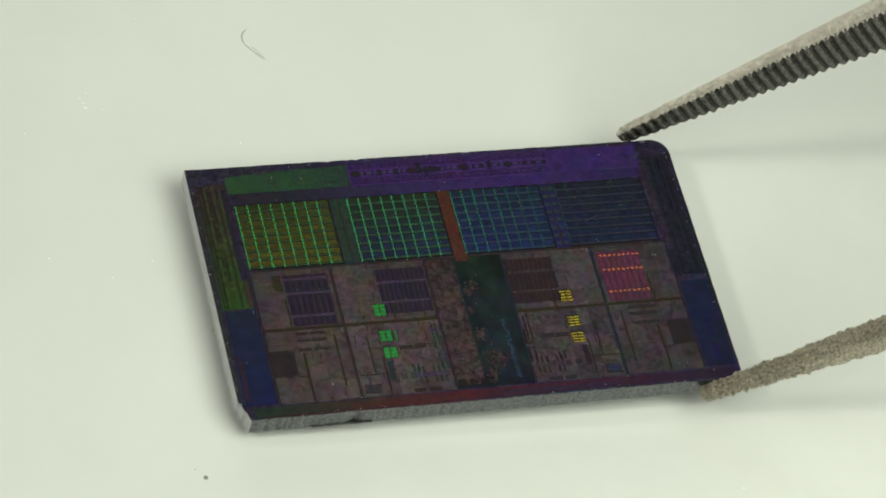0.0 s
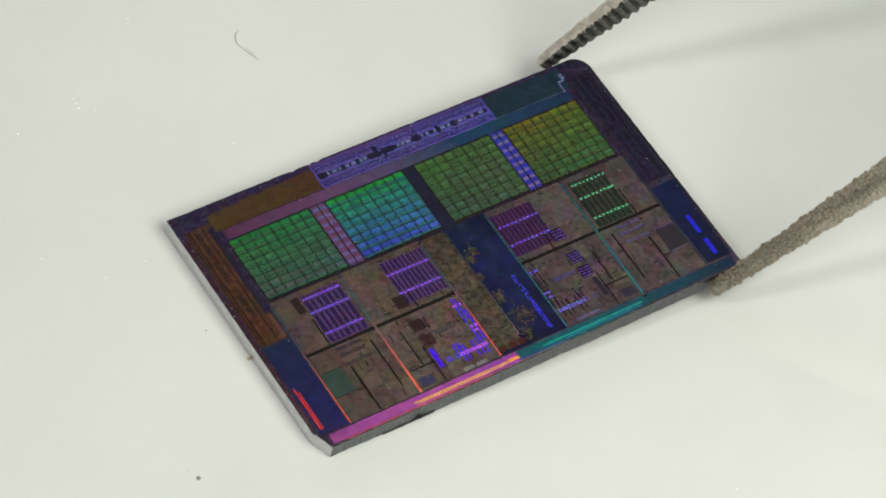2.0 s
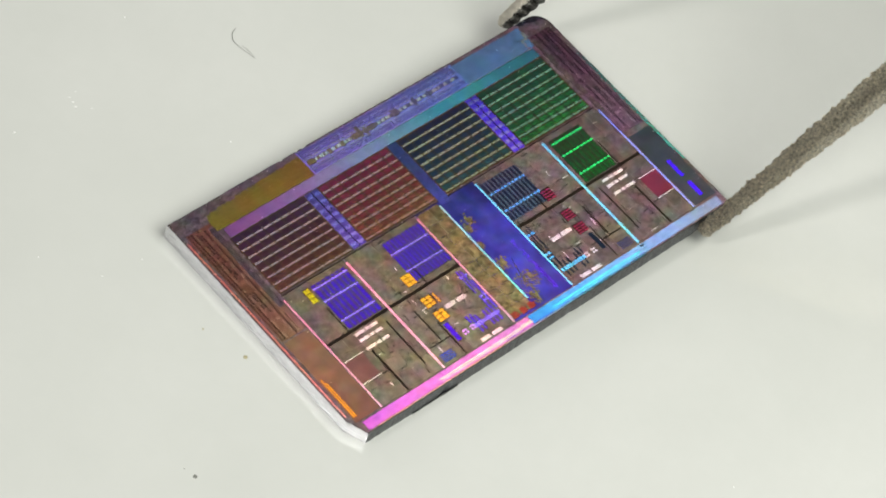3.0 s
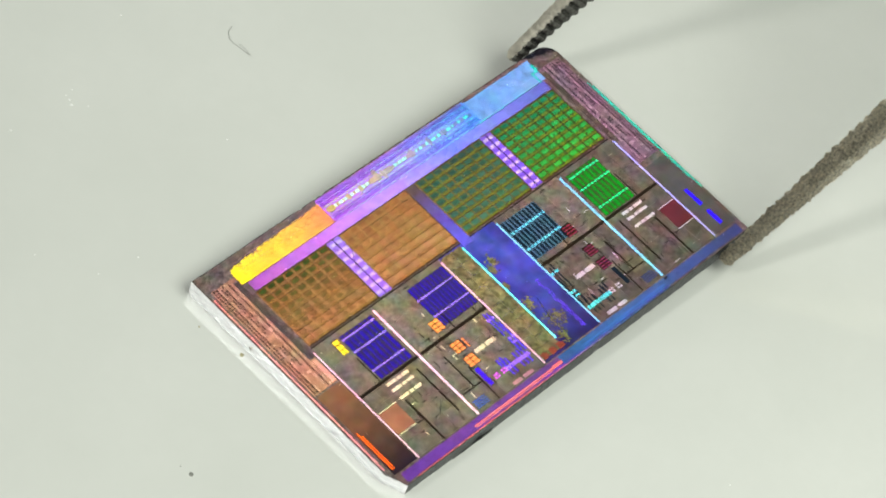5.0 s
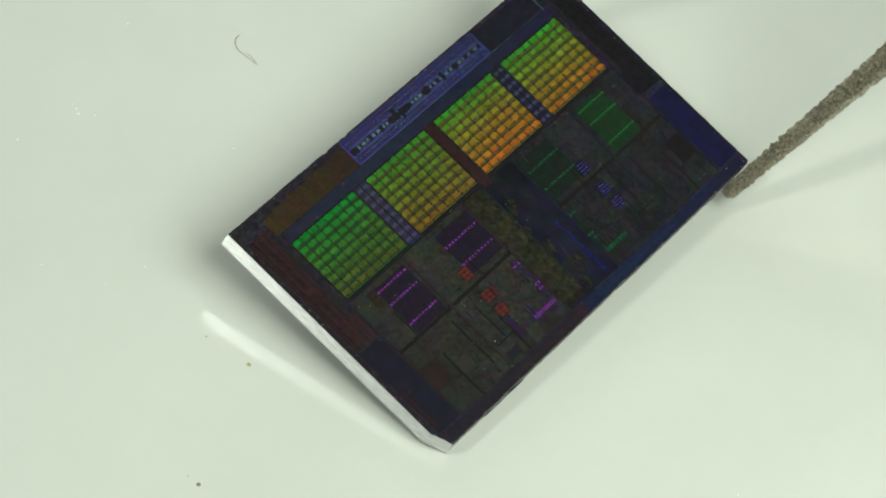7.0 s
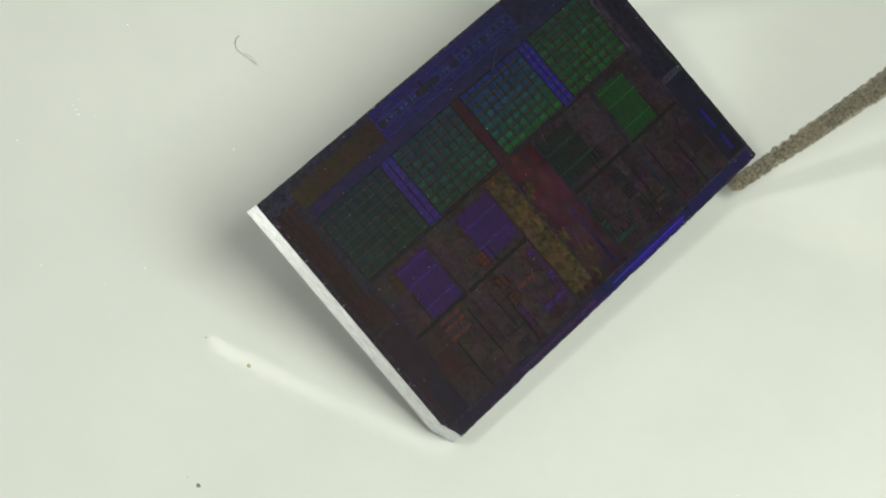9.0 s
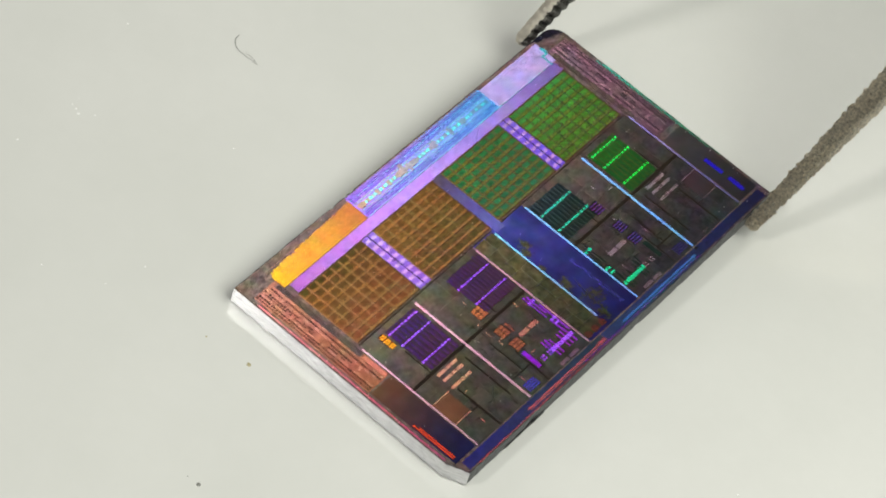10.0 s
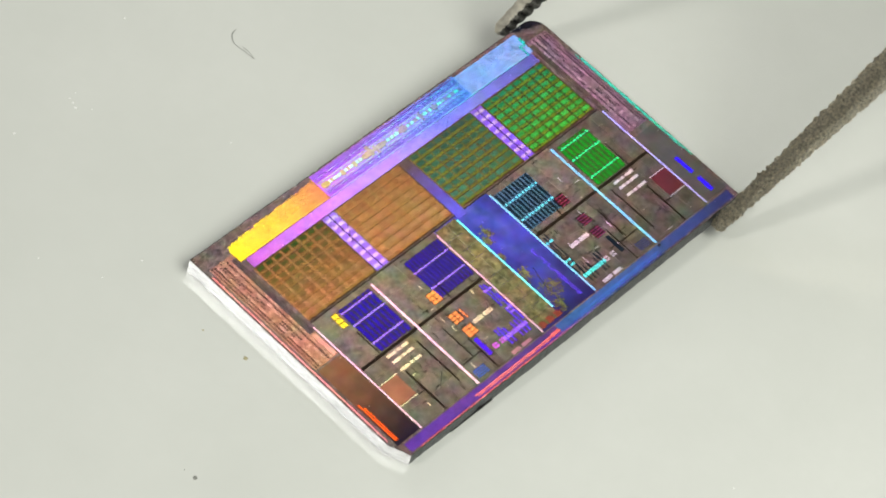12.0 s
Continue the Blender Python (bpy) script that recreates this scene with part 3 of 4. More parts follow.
for k in range(14):
    x0 = -4.95 + k * 0.115
    d = 0.012 + 0.03 * rng.random()
    prism(bm, [(x0 * MM, -HY - d * MM * 0.4), ((x0 + 0.13) * MM, -HY - d * MM * 0.5), ((x0 + 0.13) * MM, -HY + 0.1 * MM), (x0 * MM, -HY + 0.1 * MM)],
          0.0, (0.035 + 0.04 * rng.random()) * MM)
part("broken_ledge", bm, M_CHIP_EDGE, die, "black broken ledge along the lower edge")

# cache blocks: eight columns and eight rows of cells, with bars between the rows
for x0, x1, mat, key in ((-5.71, -3.17, CACHE_A_TOP, "a"), (-2.65, -0.15, CACHE_B_TOP, "b"), (0.25, 2.77, CACHE_C_TOP, "c"), (3.23, 5.73, CACHE_D_TOP, "d")):
    y0, y1 = 0.63, 2.70
    block = pads("cache_block", [(x0 - 0.02, x1 + 0.02, y0 - 0.03, y1 + 0.03)], CACHE_BASE, die, 2, "memory array with a grid of iridescent cells")
    px, py = (x1 - x0) / 8, (y1 - y0) / 8
    for i in range(8):
        for j in range(8):
            cx, cy = x0 + i * px, y0 + j * py
            pads("cell", [(cx + 0.018, cx + px - 0.018, cy + 0.092, cy + py - 0.004)], mat, block, 3)
            pads("cell_core", [(cx + 0.046, cx + px - 0.046, cy + 0.118, cy + py - 0.030)], CACHE_CORE[key], block, 4)
        pads("bit_line", [(x0 + i * px - 0.017, x0 + i * px + 0.017, y0, y1)], CACHE_LINE, block, 4)
    for j in range(8):
        cy = y0 + j * py
        pads("word_line", [(x0 + i * px + 0.018, x0 + (i + 1) * px - 0.018, cy + 0.020, cy + 0.080) for i in range(8)], CACHE_BAR[key], block, 4, split=True)

# streets between the cache blocks
for x0, x1, mat in ((-3.13, -2.68, GAP_AB), (2.80, 3.20, GAP_CD)):
    gap = pads("ladder_strip", [(x0, x1, 0.62, 2.72)], mat, die, 3, "violet strip of paired rungs")
    xm = (x0 + x1) / 2
    for j in range(8):
        y = 0.70 + j * 0.26
        pads("rung", [(x0 + 0.02, xm - 0.03, y, y + 0.10), (xm + 0.03, x1 - 0.02, y, y + 0.10)], GAP_RUNG, gap, 4)
    pads("seam", [(xm - 0.012, xm + 0.012, 0.62, 2.72)], ROAD, gap, 5)
pads("centre_street", [(-0.12, 0.22, 0.4, 2.74)], GAP_BC, die, 3)
pads("lower_street", [(-5.75, 5.8, 0.535, 0.575)], ROAD, die, 2)

# upper strip
pads("top_band", [(-5.66, 5.75, 2.75, 3.08)], BAND, die, 3, "plain violet band above the memory arrays")
bm = bmesh.new()
ragged = [((-2.42 - 3.4 * k / 110) * MM, (3.83 - 0.0012 * k - 0.09 * rng.random() ** 3 - max(0, k - 90) * 0.002) * MM) for k in range(111)]
prism(bm, [(-5.9 * MM, 3.10 * MM), (-2.42 * MM, 3.10 * MM)] + ragged, TH - LAYER, TH + 3 * LAYER)
io = part("io_block", bm, IO_TOP_LEFT, die, "golden speckled input block")
for j in range(5):
    pads("tiny_pad_texture", [(-5.6 + k * 0.09, -5.6 + k * 0.09 + 0.04, 3.2 + j * 0.14, 3.215 + j * 0.14) for k in range(35)], IO_DOT_BRIGHT, io, 4, kind="stuff")
io_right = pads("io_block", [(3.3, 5.86, 3.10, 3.86)], IO_TOP_RIGHT, die, 3, "blue-grey input block")
pads("tiny_pad_texture", [(3.36 + k * 0.075 + 0.02 * (j % 2), 3.385 + k * 0.075 + 0.02 * (j % 2), 3.16 + j * 0.07, 3.178 + j * 0.07) for k in range(32) for j in range(10) if rng.random() < 0.75], BUS_LINE, io_right, 4, kind="stuff")
pads("corner_mark", [(5.62, 5.86, 3.40, 3.46), (5.80, 5.90, 3.46, 3.68), (5.62, 5.68, 3.06, 3.40)], BUS_DASH, die, 4)
bus = pads("bus_block", [(-2.42, 3.3, 3.10, 3.90)], BUS, die, 3, "violet and blue bus block with dashed rows")
def dashes(x0, x1, y, high, short, long, gap):
    """A broken row of wiring from x0 to x1."""
    row = []
    while x0 < x1 - short:
        w = min(rng.uniform(short, long), x1 - x0)
        row.append((x0, x0 + w, y, y + high))
        x0 += w + rng.uniform(0.5, 1.5) * gap
    return row


for y, high, short, long in ((3.15, 0.022, 0.2, 0.9), (3.20, 0.03, 0.05, 0.16), (3.265, 0.022, 0.3, 1.2), (3.315, 0.035, 0.05, 0.12),
                             (3.615, 0.035, 0.05, 0.14), (3.68, 0.022, 0.3, 1.0), (3.73, 0.03, 0.05, 0.2), (3.795, 0.022, 0.4, 1.5)):
    pads("bus_row_texture", dashes(-2.38, 3.26, y, high, short, long, 0.05), BUS_LINE if high < 0.034 else BUS_DARK, bus, 4, kind="stuff")
for y in (3.235, 3.765):
    pads("pale_row_texture", dashes(-2.38, 3.26, y, 0.016, 0.04, 0.1, 0.06), BUS_DASH, bus, 5, kind="stuff")
pads("bus_channel", [(-2.36, 3.2, 3.425, 3.545)], BUS_DARK, bus, 4)
x = -2.3
while x < 3.1:
    w = rng.choice((0.07, 0.10, 0.15))
    if not -0.55 < x < -0.2:
        pads("bus_cell", [(x, x + w, 3.44, 3.53)], BUS_DASH, bus, 5)
    x += w + rng.choice((0.05, 0.08, 0.16))
pads("bus_stub", [(-0.5, -0.38, 3.36, 3.72), (-0.3, -0.2, 3.3, 3.6), (0.75, 0.95, 3.38, 3.6), (1.5, 1.6, 3.36, 3.62)], BUS_DARK, bus, 6)
pads("gold_cell", [(x, x + w, 3.39, 3.57) for x, w in ((-2.34, 0.22), (-1.62, 0.12), (-1.15, 0.12), (-0.72, 0.3), (-0.18, 0.26), (0.78, 0.14), (2.05, 0.1))], BUS_DARK, bus, 7, split=True)
pads("white_ticks", [(-2.4 + k * 0.075, -2.4 + k * 0.075 + 0.035, 3.088, 3.104) for k in range(108)], BUS_DASH, die, 5, kind="stuff")
pads("pink_line", [(-2.4, 3.2, 3.845, 3.875)], GAP_AB, bus, 6)
for y in (3.34, 3.61):
    pads("pale_line", [(-2.38, 3.26, y, y + 0.012)], BUS_DASH, bus, 5)
pads("edge_ticks", [(-2.4 + k * 0.11, -2.4 + k * 0.11 + 0.05, 3.905, 3.935) for k in range(52)], BUS, die, 3, kind="stuff")

# input columns along the short sides
for x0, x1, mat, name in ((-6.68, -5.84, IO_LEFT, "brown"), (5.92, 6.70, IO_RIGHT, "plum-grey")):
    col = pads("io_column", [(x0, x1, -0.58, 3.42)], mat, die, 3, name + " input column with rows of tiny pads")
    bright = IO_DOT_BRIGHT if x0 < 0 else IO_RIGHT_BRIGHT
    turned = (lambda v: x0 + v) if x0 < 0 else (lambda v: x1 - v)
    for v, chance, dark in ((0.04, 0.95, True), (0.13, 0.95, True), (0.20, 0.55, False), (0.27, 0.7, True), (0.35, 0.75, True), (0.44, 0.55, False), (0.52, 0.95, True), (0.60, 0.6, False)):
        dots = []
        for k in range(46):
            y = -0.53 + k * 0.086
            clump = noise.noise(Vector((v * 2.0, y * 1.5, 4.0))) if 0.22 < v < 0.42 else 0.3
            if rng.random() < chance and clump > -0.05:
                a, b = sorted((turned(v), turned(v + rng.choice((0.045, 0.05, 0.06)))))
                dots.append((a, b, y, y + rng.choice((0.04, 0.046, 0.055))))
        pads("tiny_pad_texture", dots, IO_DOT if dark else bright, col, 4, kind="stuff")
    a, b = sorted((turned(0.66), turned(0.84)))
    pads("inner_rail", [(a, b, 0.3, 3.3)], BORDER, col, 4)
    pads("comb_texture", [(a, b, 0.34 + k * 0.06, 0.36 + k * 0.06) for k in range(49)], IO_DOT if x0 < 0 else ROAD, col, 5, kind="stuff")
    a, b = sorted((turned(0.69), turned(0.82)))
    pads("inner_panel", [(a, b, -0.55, 0.25)], IO_PINK if x0 < 0 else IO_RIGHT, col, 5)
    pads("orange_patch", [(turned(0.40) - 0.05, turned(0.40) + 0.06, 0.02, 0.10), (turned(0.5) - 0.05, turned(0.5) + 0.03, 1.55, 1.7)], bright, col, 6)
pads("side_panel", [(-6.66, -5.83, -3.56, -0.64)], LOW_LEFT, die, 3, "plain brown panel along the short side")
pads("side_panel", [(5.93, 6.74, -3.56, -0.78)], LOW_RIGHT, die, 3, "plain dark panel along the short side")
pads("orange_line", [(-6.60, -6.56, -3.42, -2.05), (-6.53, -6.50, -3.42, -2.2)], LINE_ORANGE, die, 4, "thin orange line")
pads("blue_line", [(6.28, 6.40, -2.62, -1.98), (6.28, 6.41, -3.38, -2.84)], LINE_BLUE, die, 4, "thick deep blue line")
pads("edge_line", [(-6.79, -6.75, -3.3, 3.2)], EDGE_LINE, die, 3)
pads("edge_line", [(6.79, 6.82, -2.2, 2.1), (6.75, 6.765, -1.8, 2.3)], EDGE_CYAN, die, 3)

# lower strip
pads("bottom_band", [(-6.5, -0.62, -3.93, -3.64)], BOTTOM_LEFT, die, 3, "violet and pink band along the long side")
pads("bottom_band", [(-0.60, 6.66, -3.93, -3.64)], BOTTOM_RIGHT, die, 3, "blue band along the long side")
pads("bottom_line", [(-6.2, 3.6, -3.965, -3.94)], BOTTOM_LINE, die, 3)
pads("bottom_bar", [(-3.95, -0.9, -3.83, -3.79), (-3.9, -1.0, -3.88, -3.85), (-0.95, -0.6, -3.86, -3.76)], BOTTOM_BAR, die, 4, "pale pink double bar")
pads("bottom_bar", [(0.2, 3.5, -3.84, -3.78), (0.9, 3.4, -3.90, -3.87)], BOTTOM_BAR_BLUE, die, 4, "pale blue double bar")
pads("bottom_ticks", [(-1.6 + k * 0.09, -1.6 + k * 0.09 + 0.045, -3.915, -3.895) for k in range(58)], VIOLET_L, die, 4, kind="stuff")
pads("dark_spot", [(3.62, 3.74, -3.72, -3.66)], ROAD, die, 5)

# vertical routes
for x, mat, y0, w in ((-5.776, ROUTE_LEFT, -3.58, 0.018), (-3.585, ROUTE_LEFT, -3.60, 0.032), (-1.015, ROUTE_LEFT, -3.57, 0.021),
                      (-0.198, ROUTE_CENTRE, -3.20, 0.028), (1.13, ROUTE_RIGHT, -3.58, 0.021), (3.677, ROUTE_RIGHT, -3.58, 0.032), (5.868, ROUTE_EDGE, -3.57, 0.018)):
    pads("route_line", [(x - w, x + w, y0, 0.41)], mat, die, 6, "thin bright wiring line")


# logic fields: each cut into uneven tiles with narrow joints
def tiles(x0, x1, y0, y1, least, rows):
    w, h = x1 - x0, y1 - y0
    if (w < least * 1.8 and h < least * 1.8) or (max(w, h) < least * 3 and rng.random() < 0.25):
        g = 0.004
        rows.append((x0 + g, x1 - g, y0 + g, y1 - g))
    elif w > h:
        c = x0 + w * rng.uniform(0.35, 0.65)
        tiles(x0, c, y0, y1, least, rows), tiles(c, x1, y0, y1, least, rows)
    else:
        c = y0 + h * rng.uniform(0.35, 0.65)
        tiles(x0, x1, y0, c, least, rows), tiles(x0, x1, c, y1, least, rows)


for x0, x1, mat in ((-5.73, -3.62, LOGIC_L), (-3.55, -1.05, LOGIC_L), (1.17, 3.64, LOGIC_R), (3.72, 5.84, LOGIC_R)):
    field = pads("logic_field", [(x0, x1, -3.60, 0.53)], mat, die, 2, "grey-brown mottled logic field")
    rows = []
    tiles(x0, x1, -1.29, 0.52, 0.5, rows)
    tiles(x0, x1, -3.58, -1.38, 0.38, rows)
    for r in rows:
        pads("tile", [r], mat, field, 3)
# centre: mottled logic beside a plain field
field = pads("centre_field", [(-0.99, 1.11, -3.60, 0.53)], CENTRE_FIELD, die, 2, "plain violet-blue field")
rows = []
tiles(-0.98, -0.22, -3.50, 0.50, 0.3, rows)
for r in rows:
    pads("tile", [r], MOTTLED, field, 4)
clouds = ((0.15, -0.4, 0.22), (-0.03, -0.6, 0.2), (0.0, -2.0, 0.25), (0.15, -2.7, 0.42), (0.4, -2.75, 0.3), (0.05, -3.25, 0.3), (-0.12, -1.2, 0.15))
for k in range(460):
    cx, cy, size = clouds[k % len(clouds)]
    cx, cy = cx + rng.gauss(0, 0.27) * size, cy + rng.gauss(0, 0.40) * size
    if cx < -0.17:
        continue
    q = rng.uniform(0.010, 0.042)
    ring = [((cx + q * rng.uniform(0.6, 1.2) * math.cos(a)) * MM, (cy + q * rng.uniform(0.6, 1.2) * math.sin(a)) * MM) for a in (0, 0.9, 1.7, 2.6, 3.5, 4.4, 5.4)]
    bm = bmesh.new()
    prism(bm, ring, TH - LAYER, TH + (4.0 + 0.5 * rng.random()) * LAYER)
    part("logic_patch", bm, MOTTLED, field)
rows = [(0.70 + rng.uniform(-0.05, 0.05), 0.74 + rng.uniform(-0.04, 0.06), y, y + rng.uniform(0.02, 0.06)) for y in [-1.6 - 0.045 * k for k in range(40)]]
pads("dotted_line", rows + [(0.72, 0.79, -3.4, -2.4)], CENTRE_DOTS, field, 4, "blue dotted line")
for k in range(3):
    pads("red_pad", [(-0.95 + k * 0.3, -0.80 + k * 0.3, -3.52, -3.32), (-0.79 + k * 0.3, -0.74 + k * 0.3, -3.50, -3.36)], CENTRE_RED, field, 5, "dull red pad")


# the two cores, one the mirror image of the other
def core(side, flip, m):
    def put(name, rects, mat, level, parent=die, label="", split=False):
        return pads(name, mirrored(rects) if flip else rects, mat, parent, level, label, split)

    # memories: columns of cells with lighter stripes and dashed bars across
    for x0, x1, y0, y1, bars, n, cell, stripe, bar, rail in m["memories"]:
        mem = put("register_file", [(x0, x1, y0, y1)], stripe, 4, die, "small memory with dashed bars across")
        w = (x1 - x0) / n
        ys = [y0] + [v for b in sorted(bars) for v in (b - 0.045, b + 0.045)] + [y1]
        for i in range(n):
            wide = 0.5 if i % 3 else 0.64
            put("column", [(x0 + i * w + w * (1 - wide) / 2, x0 + i * w + w * (1 + wide) / 2, ys[k] + 0.02, ys[k + 1] - 0.02) for k in range(0, len(ys), 2)], cell, 5, mem)
        for b in bars:
            count = round((x1 - x0) / 0.132)
            step = (x1 - x0) / count
            dash = [(x0 + i * step, x0 + i * step + step * rng.choice((0.42, 0.5, 0.66)), b - 0.034, b + 0.034) for i in range(count)]
            put("dash", dash, bar, 6, mem, "", True)
            put("bar_rail", [(x0, x1, b - 0.019, b + 0.019)], rail, 5, mem)
    for x0, y0, w, h, nx, ny, mat in m["registers"]:
        bank = put("register_bank", [(x0 - 0.01, x0 + w, y0 - 0.01, y0 + h)], ROAD, 5, die, "bank of small bright registers")
        put("register", [(x0 + i * w / nx, x0 + (i + 0.86) * w / nx, y0 + j * h / ny, y0 + (j + (0.86 if ny < 4 else 0.48)) * h / ny) for i in range(nx) for j in range(ny)], mat, 6, bank, "", True)
    put("main_street", [(-5.74, -1.05, -1.385, -1.295)], ROAD, 5)
    put("street", [(-4.87, -4.81, -3.58, -2.1), (-5.1, -4.84, -2.83, -2.80), (-3.95, -3.90, -3.2, -1.6), (-3.5, -2.75, -2.95, -2.91), (-2.8, -2.76, -3.58, -2.4),
                   (-2.2, -2.16, -1.3, -0.75), (-3.1, -3.06, -2.9, -1.8), (-5.0, -4.96, -1.3, -0.4)], ROAD, 5)
    for y in (-1.5, -1.71, -2.0):
        put("cache_way", [(-4.92, -4.60, y - 0.046, y + 0.046), (-4.55, -4.42, y - 0.046, y + 0.046), (-4.38, -4.15, y - 0.046, y + 0.046)], m["white"], 6, die, "pale memory bar", True)
    put("cache_way", [(-2.28, -1.93, -2.245, -2.115), (-1.88, -1.56, -2.245, -2.115)], m["white"], 6, die, "pale memory bar", True)
    put("pink_stub", [(-2.17, -1.86, -3.58, -3.47), (-1.78, -1.43, -3.58, -3.47)], m["stub"], 6)
    put("panel", [(-5.73, -5.11, -2.76, -2.02)], m["panel"], 5, die, "plain square panel")
    put("panel_rim", [(-5.74, -5.10, -2.01, -1.985), (-5.74, -5.10, -2.80, -2.775)], m["white"], 6)
    put("dot", [(-2.42 + 0.09 * i, -2.42 + 0.09 * i + 0.06, y, y + 0.06) for i in (0, 1, 3, 4) for y in (-3.14, -3.05)], m["magenta"], 6, split=True)
    put("dot", [(-2.0 + 0.1 * i, -2.0 + 0.1 * i + 0.075, -3.13, -3.01) for i in range(9)], m["bar"], 6, split=True)
    put("pin_column", [(-1.95 + 0.14 * i, -1.90 + 0.14 * i, -3.32, -2.80) for i in range(6) if i != 2] + [(-2.05, -2.0, -2.95, -2.7), (-1.92, -1.87, -2.95, -2.7)], m["violet"], 5)
    put("pin_column", [(-1.30, -1.26, -2.3, -1.45), (-1.20, -1.16, -2.2, -1.5), (-1.13, -1.08, -2.95, -1.9), (-1.28, -1.22, -2.9, -2.4)], m["violet"], 5)
    put("pin_bar", [(-1.34, -1.22, -1.74, -1.66), (-1.16, -1.08, -1.74, -1.66), (-1.26, -1.18, -2.48, -2.40), (-1.14, -1.06, -2.48, -2.40), (-1.26, -1.10, -2.62, -2.56)], m["bar"], 6)
    wires, pale = [], []
    for cx, cy, rx, ry, count in ((-2.9, -2.1, 0.5, 0.6, 34), (-1.7, -2.6, 0.5, 0.45, 26), (-4.6, -2.7, 0.6, 0.5, 22), (-2.7, -0.5, 0.5, 0.5, 14), (-1.35, -1.6, 0.2, 0.2, 10)):
        for _ in range(count):
            x, y = min(max(rng.gauss(cx, rx), -5.65), -1.1), min(max(rng.gauss(cy, ry), -3.5), 0.4)
            w, h = (rng.uniform(0.06, 0.26), rng.uniform(0.014, 0.03)) if rng.random() < 0.5 else (rng.uniform(0.014, 0.03), rng.uniform(0.06, 0.26))
            (wires if rng.random() < 0.88 else pale).append((x, min(x + w, -1.06), y, y + h))
    for rects, mat in ((wires, ROAD), (pale, m["white"])):
        pads("wire_texture", mirrored(rects) if flip else rects, mat, die, 3.6, kind="stuff")
    put("violet_bar", [(-2.70, -2.57, -3.18, -2.56)], m["violet"], 5)
    put("hatch", [(-3.46, -3.04, -3.28 - 0.07 * i, -3.25 - 0.07 * i) for i in range(4)], HATCH, 6)


core("left", False, dict(
    memories=((-4.92, -3.73, -1.27, 0.36, (0.22, -0.24, -0.95), 7, SRAM_L_CELL, SRAM_L_STRIPE, SRAM_L_BAR, SRAM_L_RAIL),
              (-2.42, -1.08, -1.10, 0.33, (-0.10, -0.73), 10, SRAM_L_CELL, SRAM_L_STRIPE, SRAM_L_BAR, SRAM_L_RAIL)),
    registers=((-2.70, -1.14, 0.34, 0.38, 2, 3, CHIP_L), (-2.71, -1.94, 0.34, 0.34, 2, 3, CHIP_L), (-2.71, -2.46, 0.36, 0.34, 2, 3, CHIP_L),
               (-2.31, -1.97, 0.06, 0.34, 1, 3, CHIP_L), (-5.19, -0.13, 0.2, 0.5, 2, 3, CHIP_YELLOW)),
    white=BAR_WHITE_L, stub=BAR_PINK, panel=PANEL_L, magenta=DOT_MAGENTA, bar=SRAM_L_BAR, violet=VIOLET_L))
core("right", True, dict(
    memories=((-4.92, -3.73, -1.27, 0.36, (0.22, -0.24, -0.95), 7, SRAM_G_CELL, SRAM_G_STRIPE, SRAM_G_BAR, SRAM_G_RAIL),
              (-2.42, -1.08, -1.10, 0.33, (-0.10, -0.73), 10, SRAM_B_CELL, SRAM_B_STRIPE, SRAM_B_BAR, SRAM_B_RAIL)),
    registers=((-2.70, -1.14, 0.34, 0.38, 2, 4, CHIP_R), (-2.71, -1.94, 0.34, 0.34, 2, 4, CHIP_R), (-2.71, -2.46, 0.36, 0.34, 2, 4, CHIP_R)),
    white=BAR_WHITE_R, stub=BAR_WHITE_R, panel=PANEL_R, magenta=BAR_WHITE_R, bar=SRAM_B_BAR, violet=SRAM_B_CELL))

# dust and scratches on the die
bm = bmesh.new()
for k in range(12):
    x, y = rng.uniform(-6.5, 6.5), rng.uniform(-3.8, 3.8)
    a, length, w = rng.gauss(0.9, 0.35), rng.uniform(0.2, 0.9), rng.uniform(0.0008, 0.0015)
    dx, dy = math.cos(a), math.sin(a)
    prism(bm, [((x + dx * u * length - dy * v * w) * MM, (y + dy * u * length + dx * v * w) * MM) for u, v in ((0, 0), (0.5, -1), (1, 0), (0.5, 1)) if abs(x + dx * length) < 6.7 and abs(y + dy * length) < 3.95] or
          [(x * MM, y * MM), ((x + 0.01) * MM, y * MM), (x * MM, (y + 0.01) * MM)], TH, TH + 7.6 * LAYER)
tagged(part("scratch_texture", bm, FAINT, die, "fine pale scratches"), kind="stuff")
bm = bmesh.new()
for k in range(220):
    x, y = rng.uniform(-6.7, 6.7), rng.uniform(-3.95, 3.95)
    if rng.random() < 0.5:
        x, y = (rng.choice((-6.78, 6.7)) + rng.uniform(-0.05, 0.05), y) if rng.random() < 0.5 else (x, rng.choice((-3.95, 3.92)) + rng.uniform(-0.03, 0.03))
    d = rng.uniform(0.003, 0.0075)
    prism(bm, [(x * MM + d * MM * math.cos(a), y * MM + d * MM * math.sin(a)) for a in (0, 1.2, 2.6, 3.9, 5.2)], TH, TH + 8 * LAYER)
tagged(part("dust_specks", bm, DUST, die, "pale dust specks on the die"), kind="stuff")

# ---------------------------------------------------------------- tweezers
tweezers = new("tweezers")
tagged(tweezers, "sandblasted steel tweezers with serrated jaws gripping the die", "tweezers")


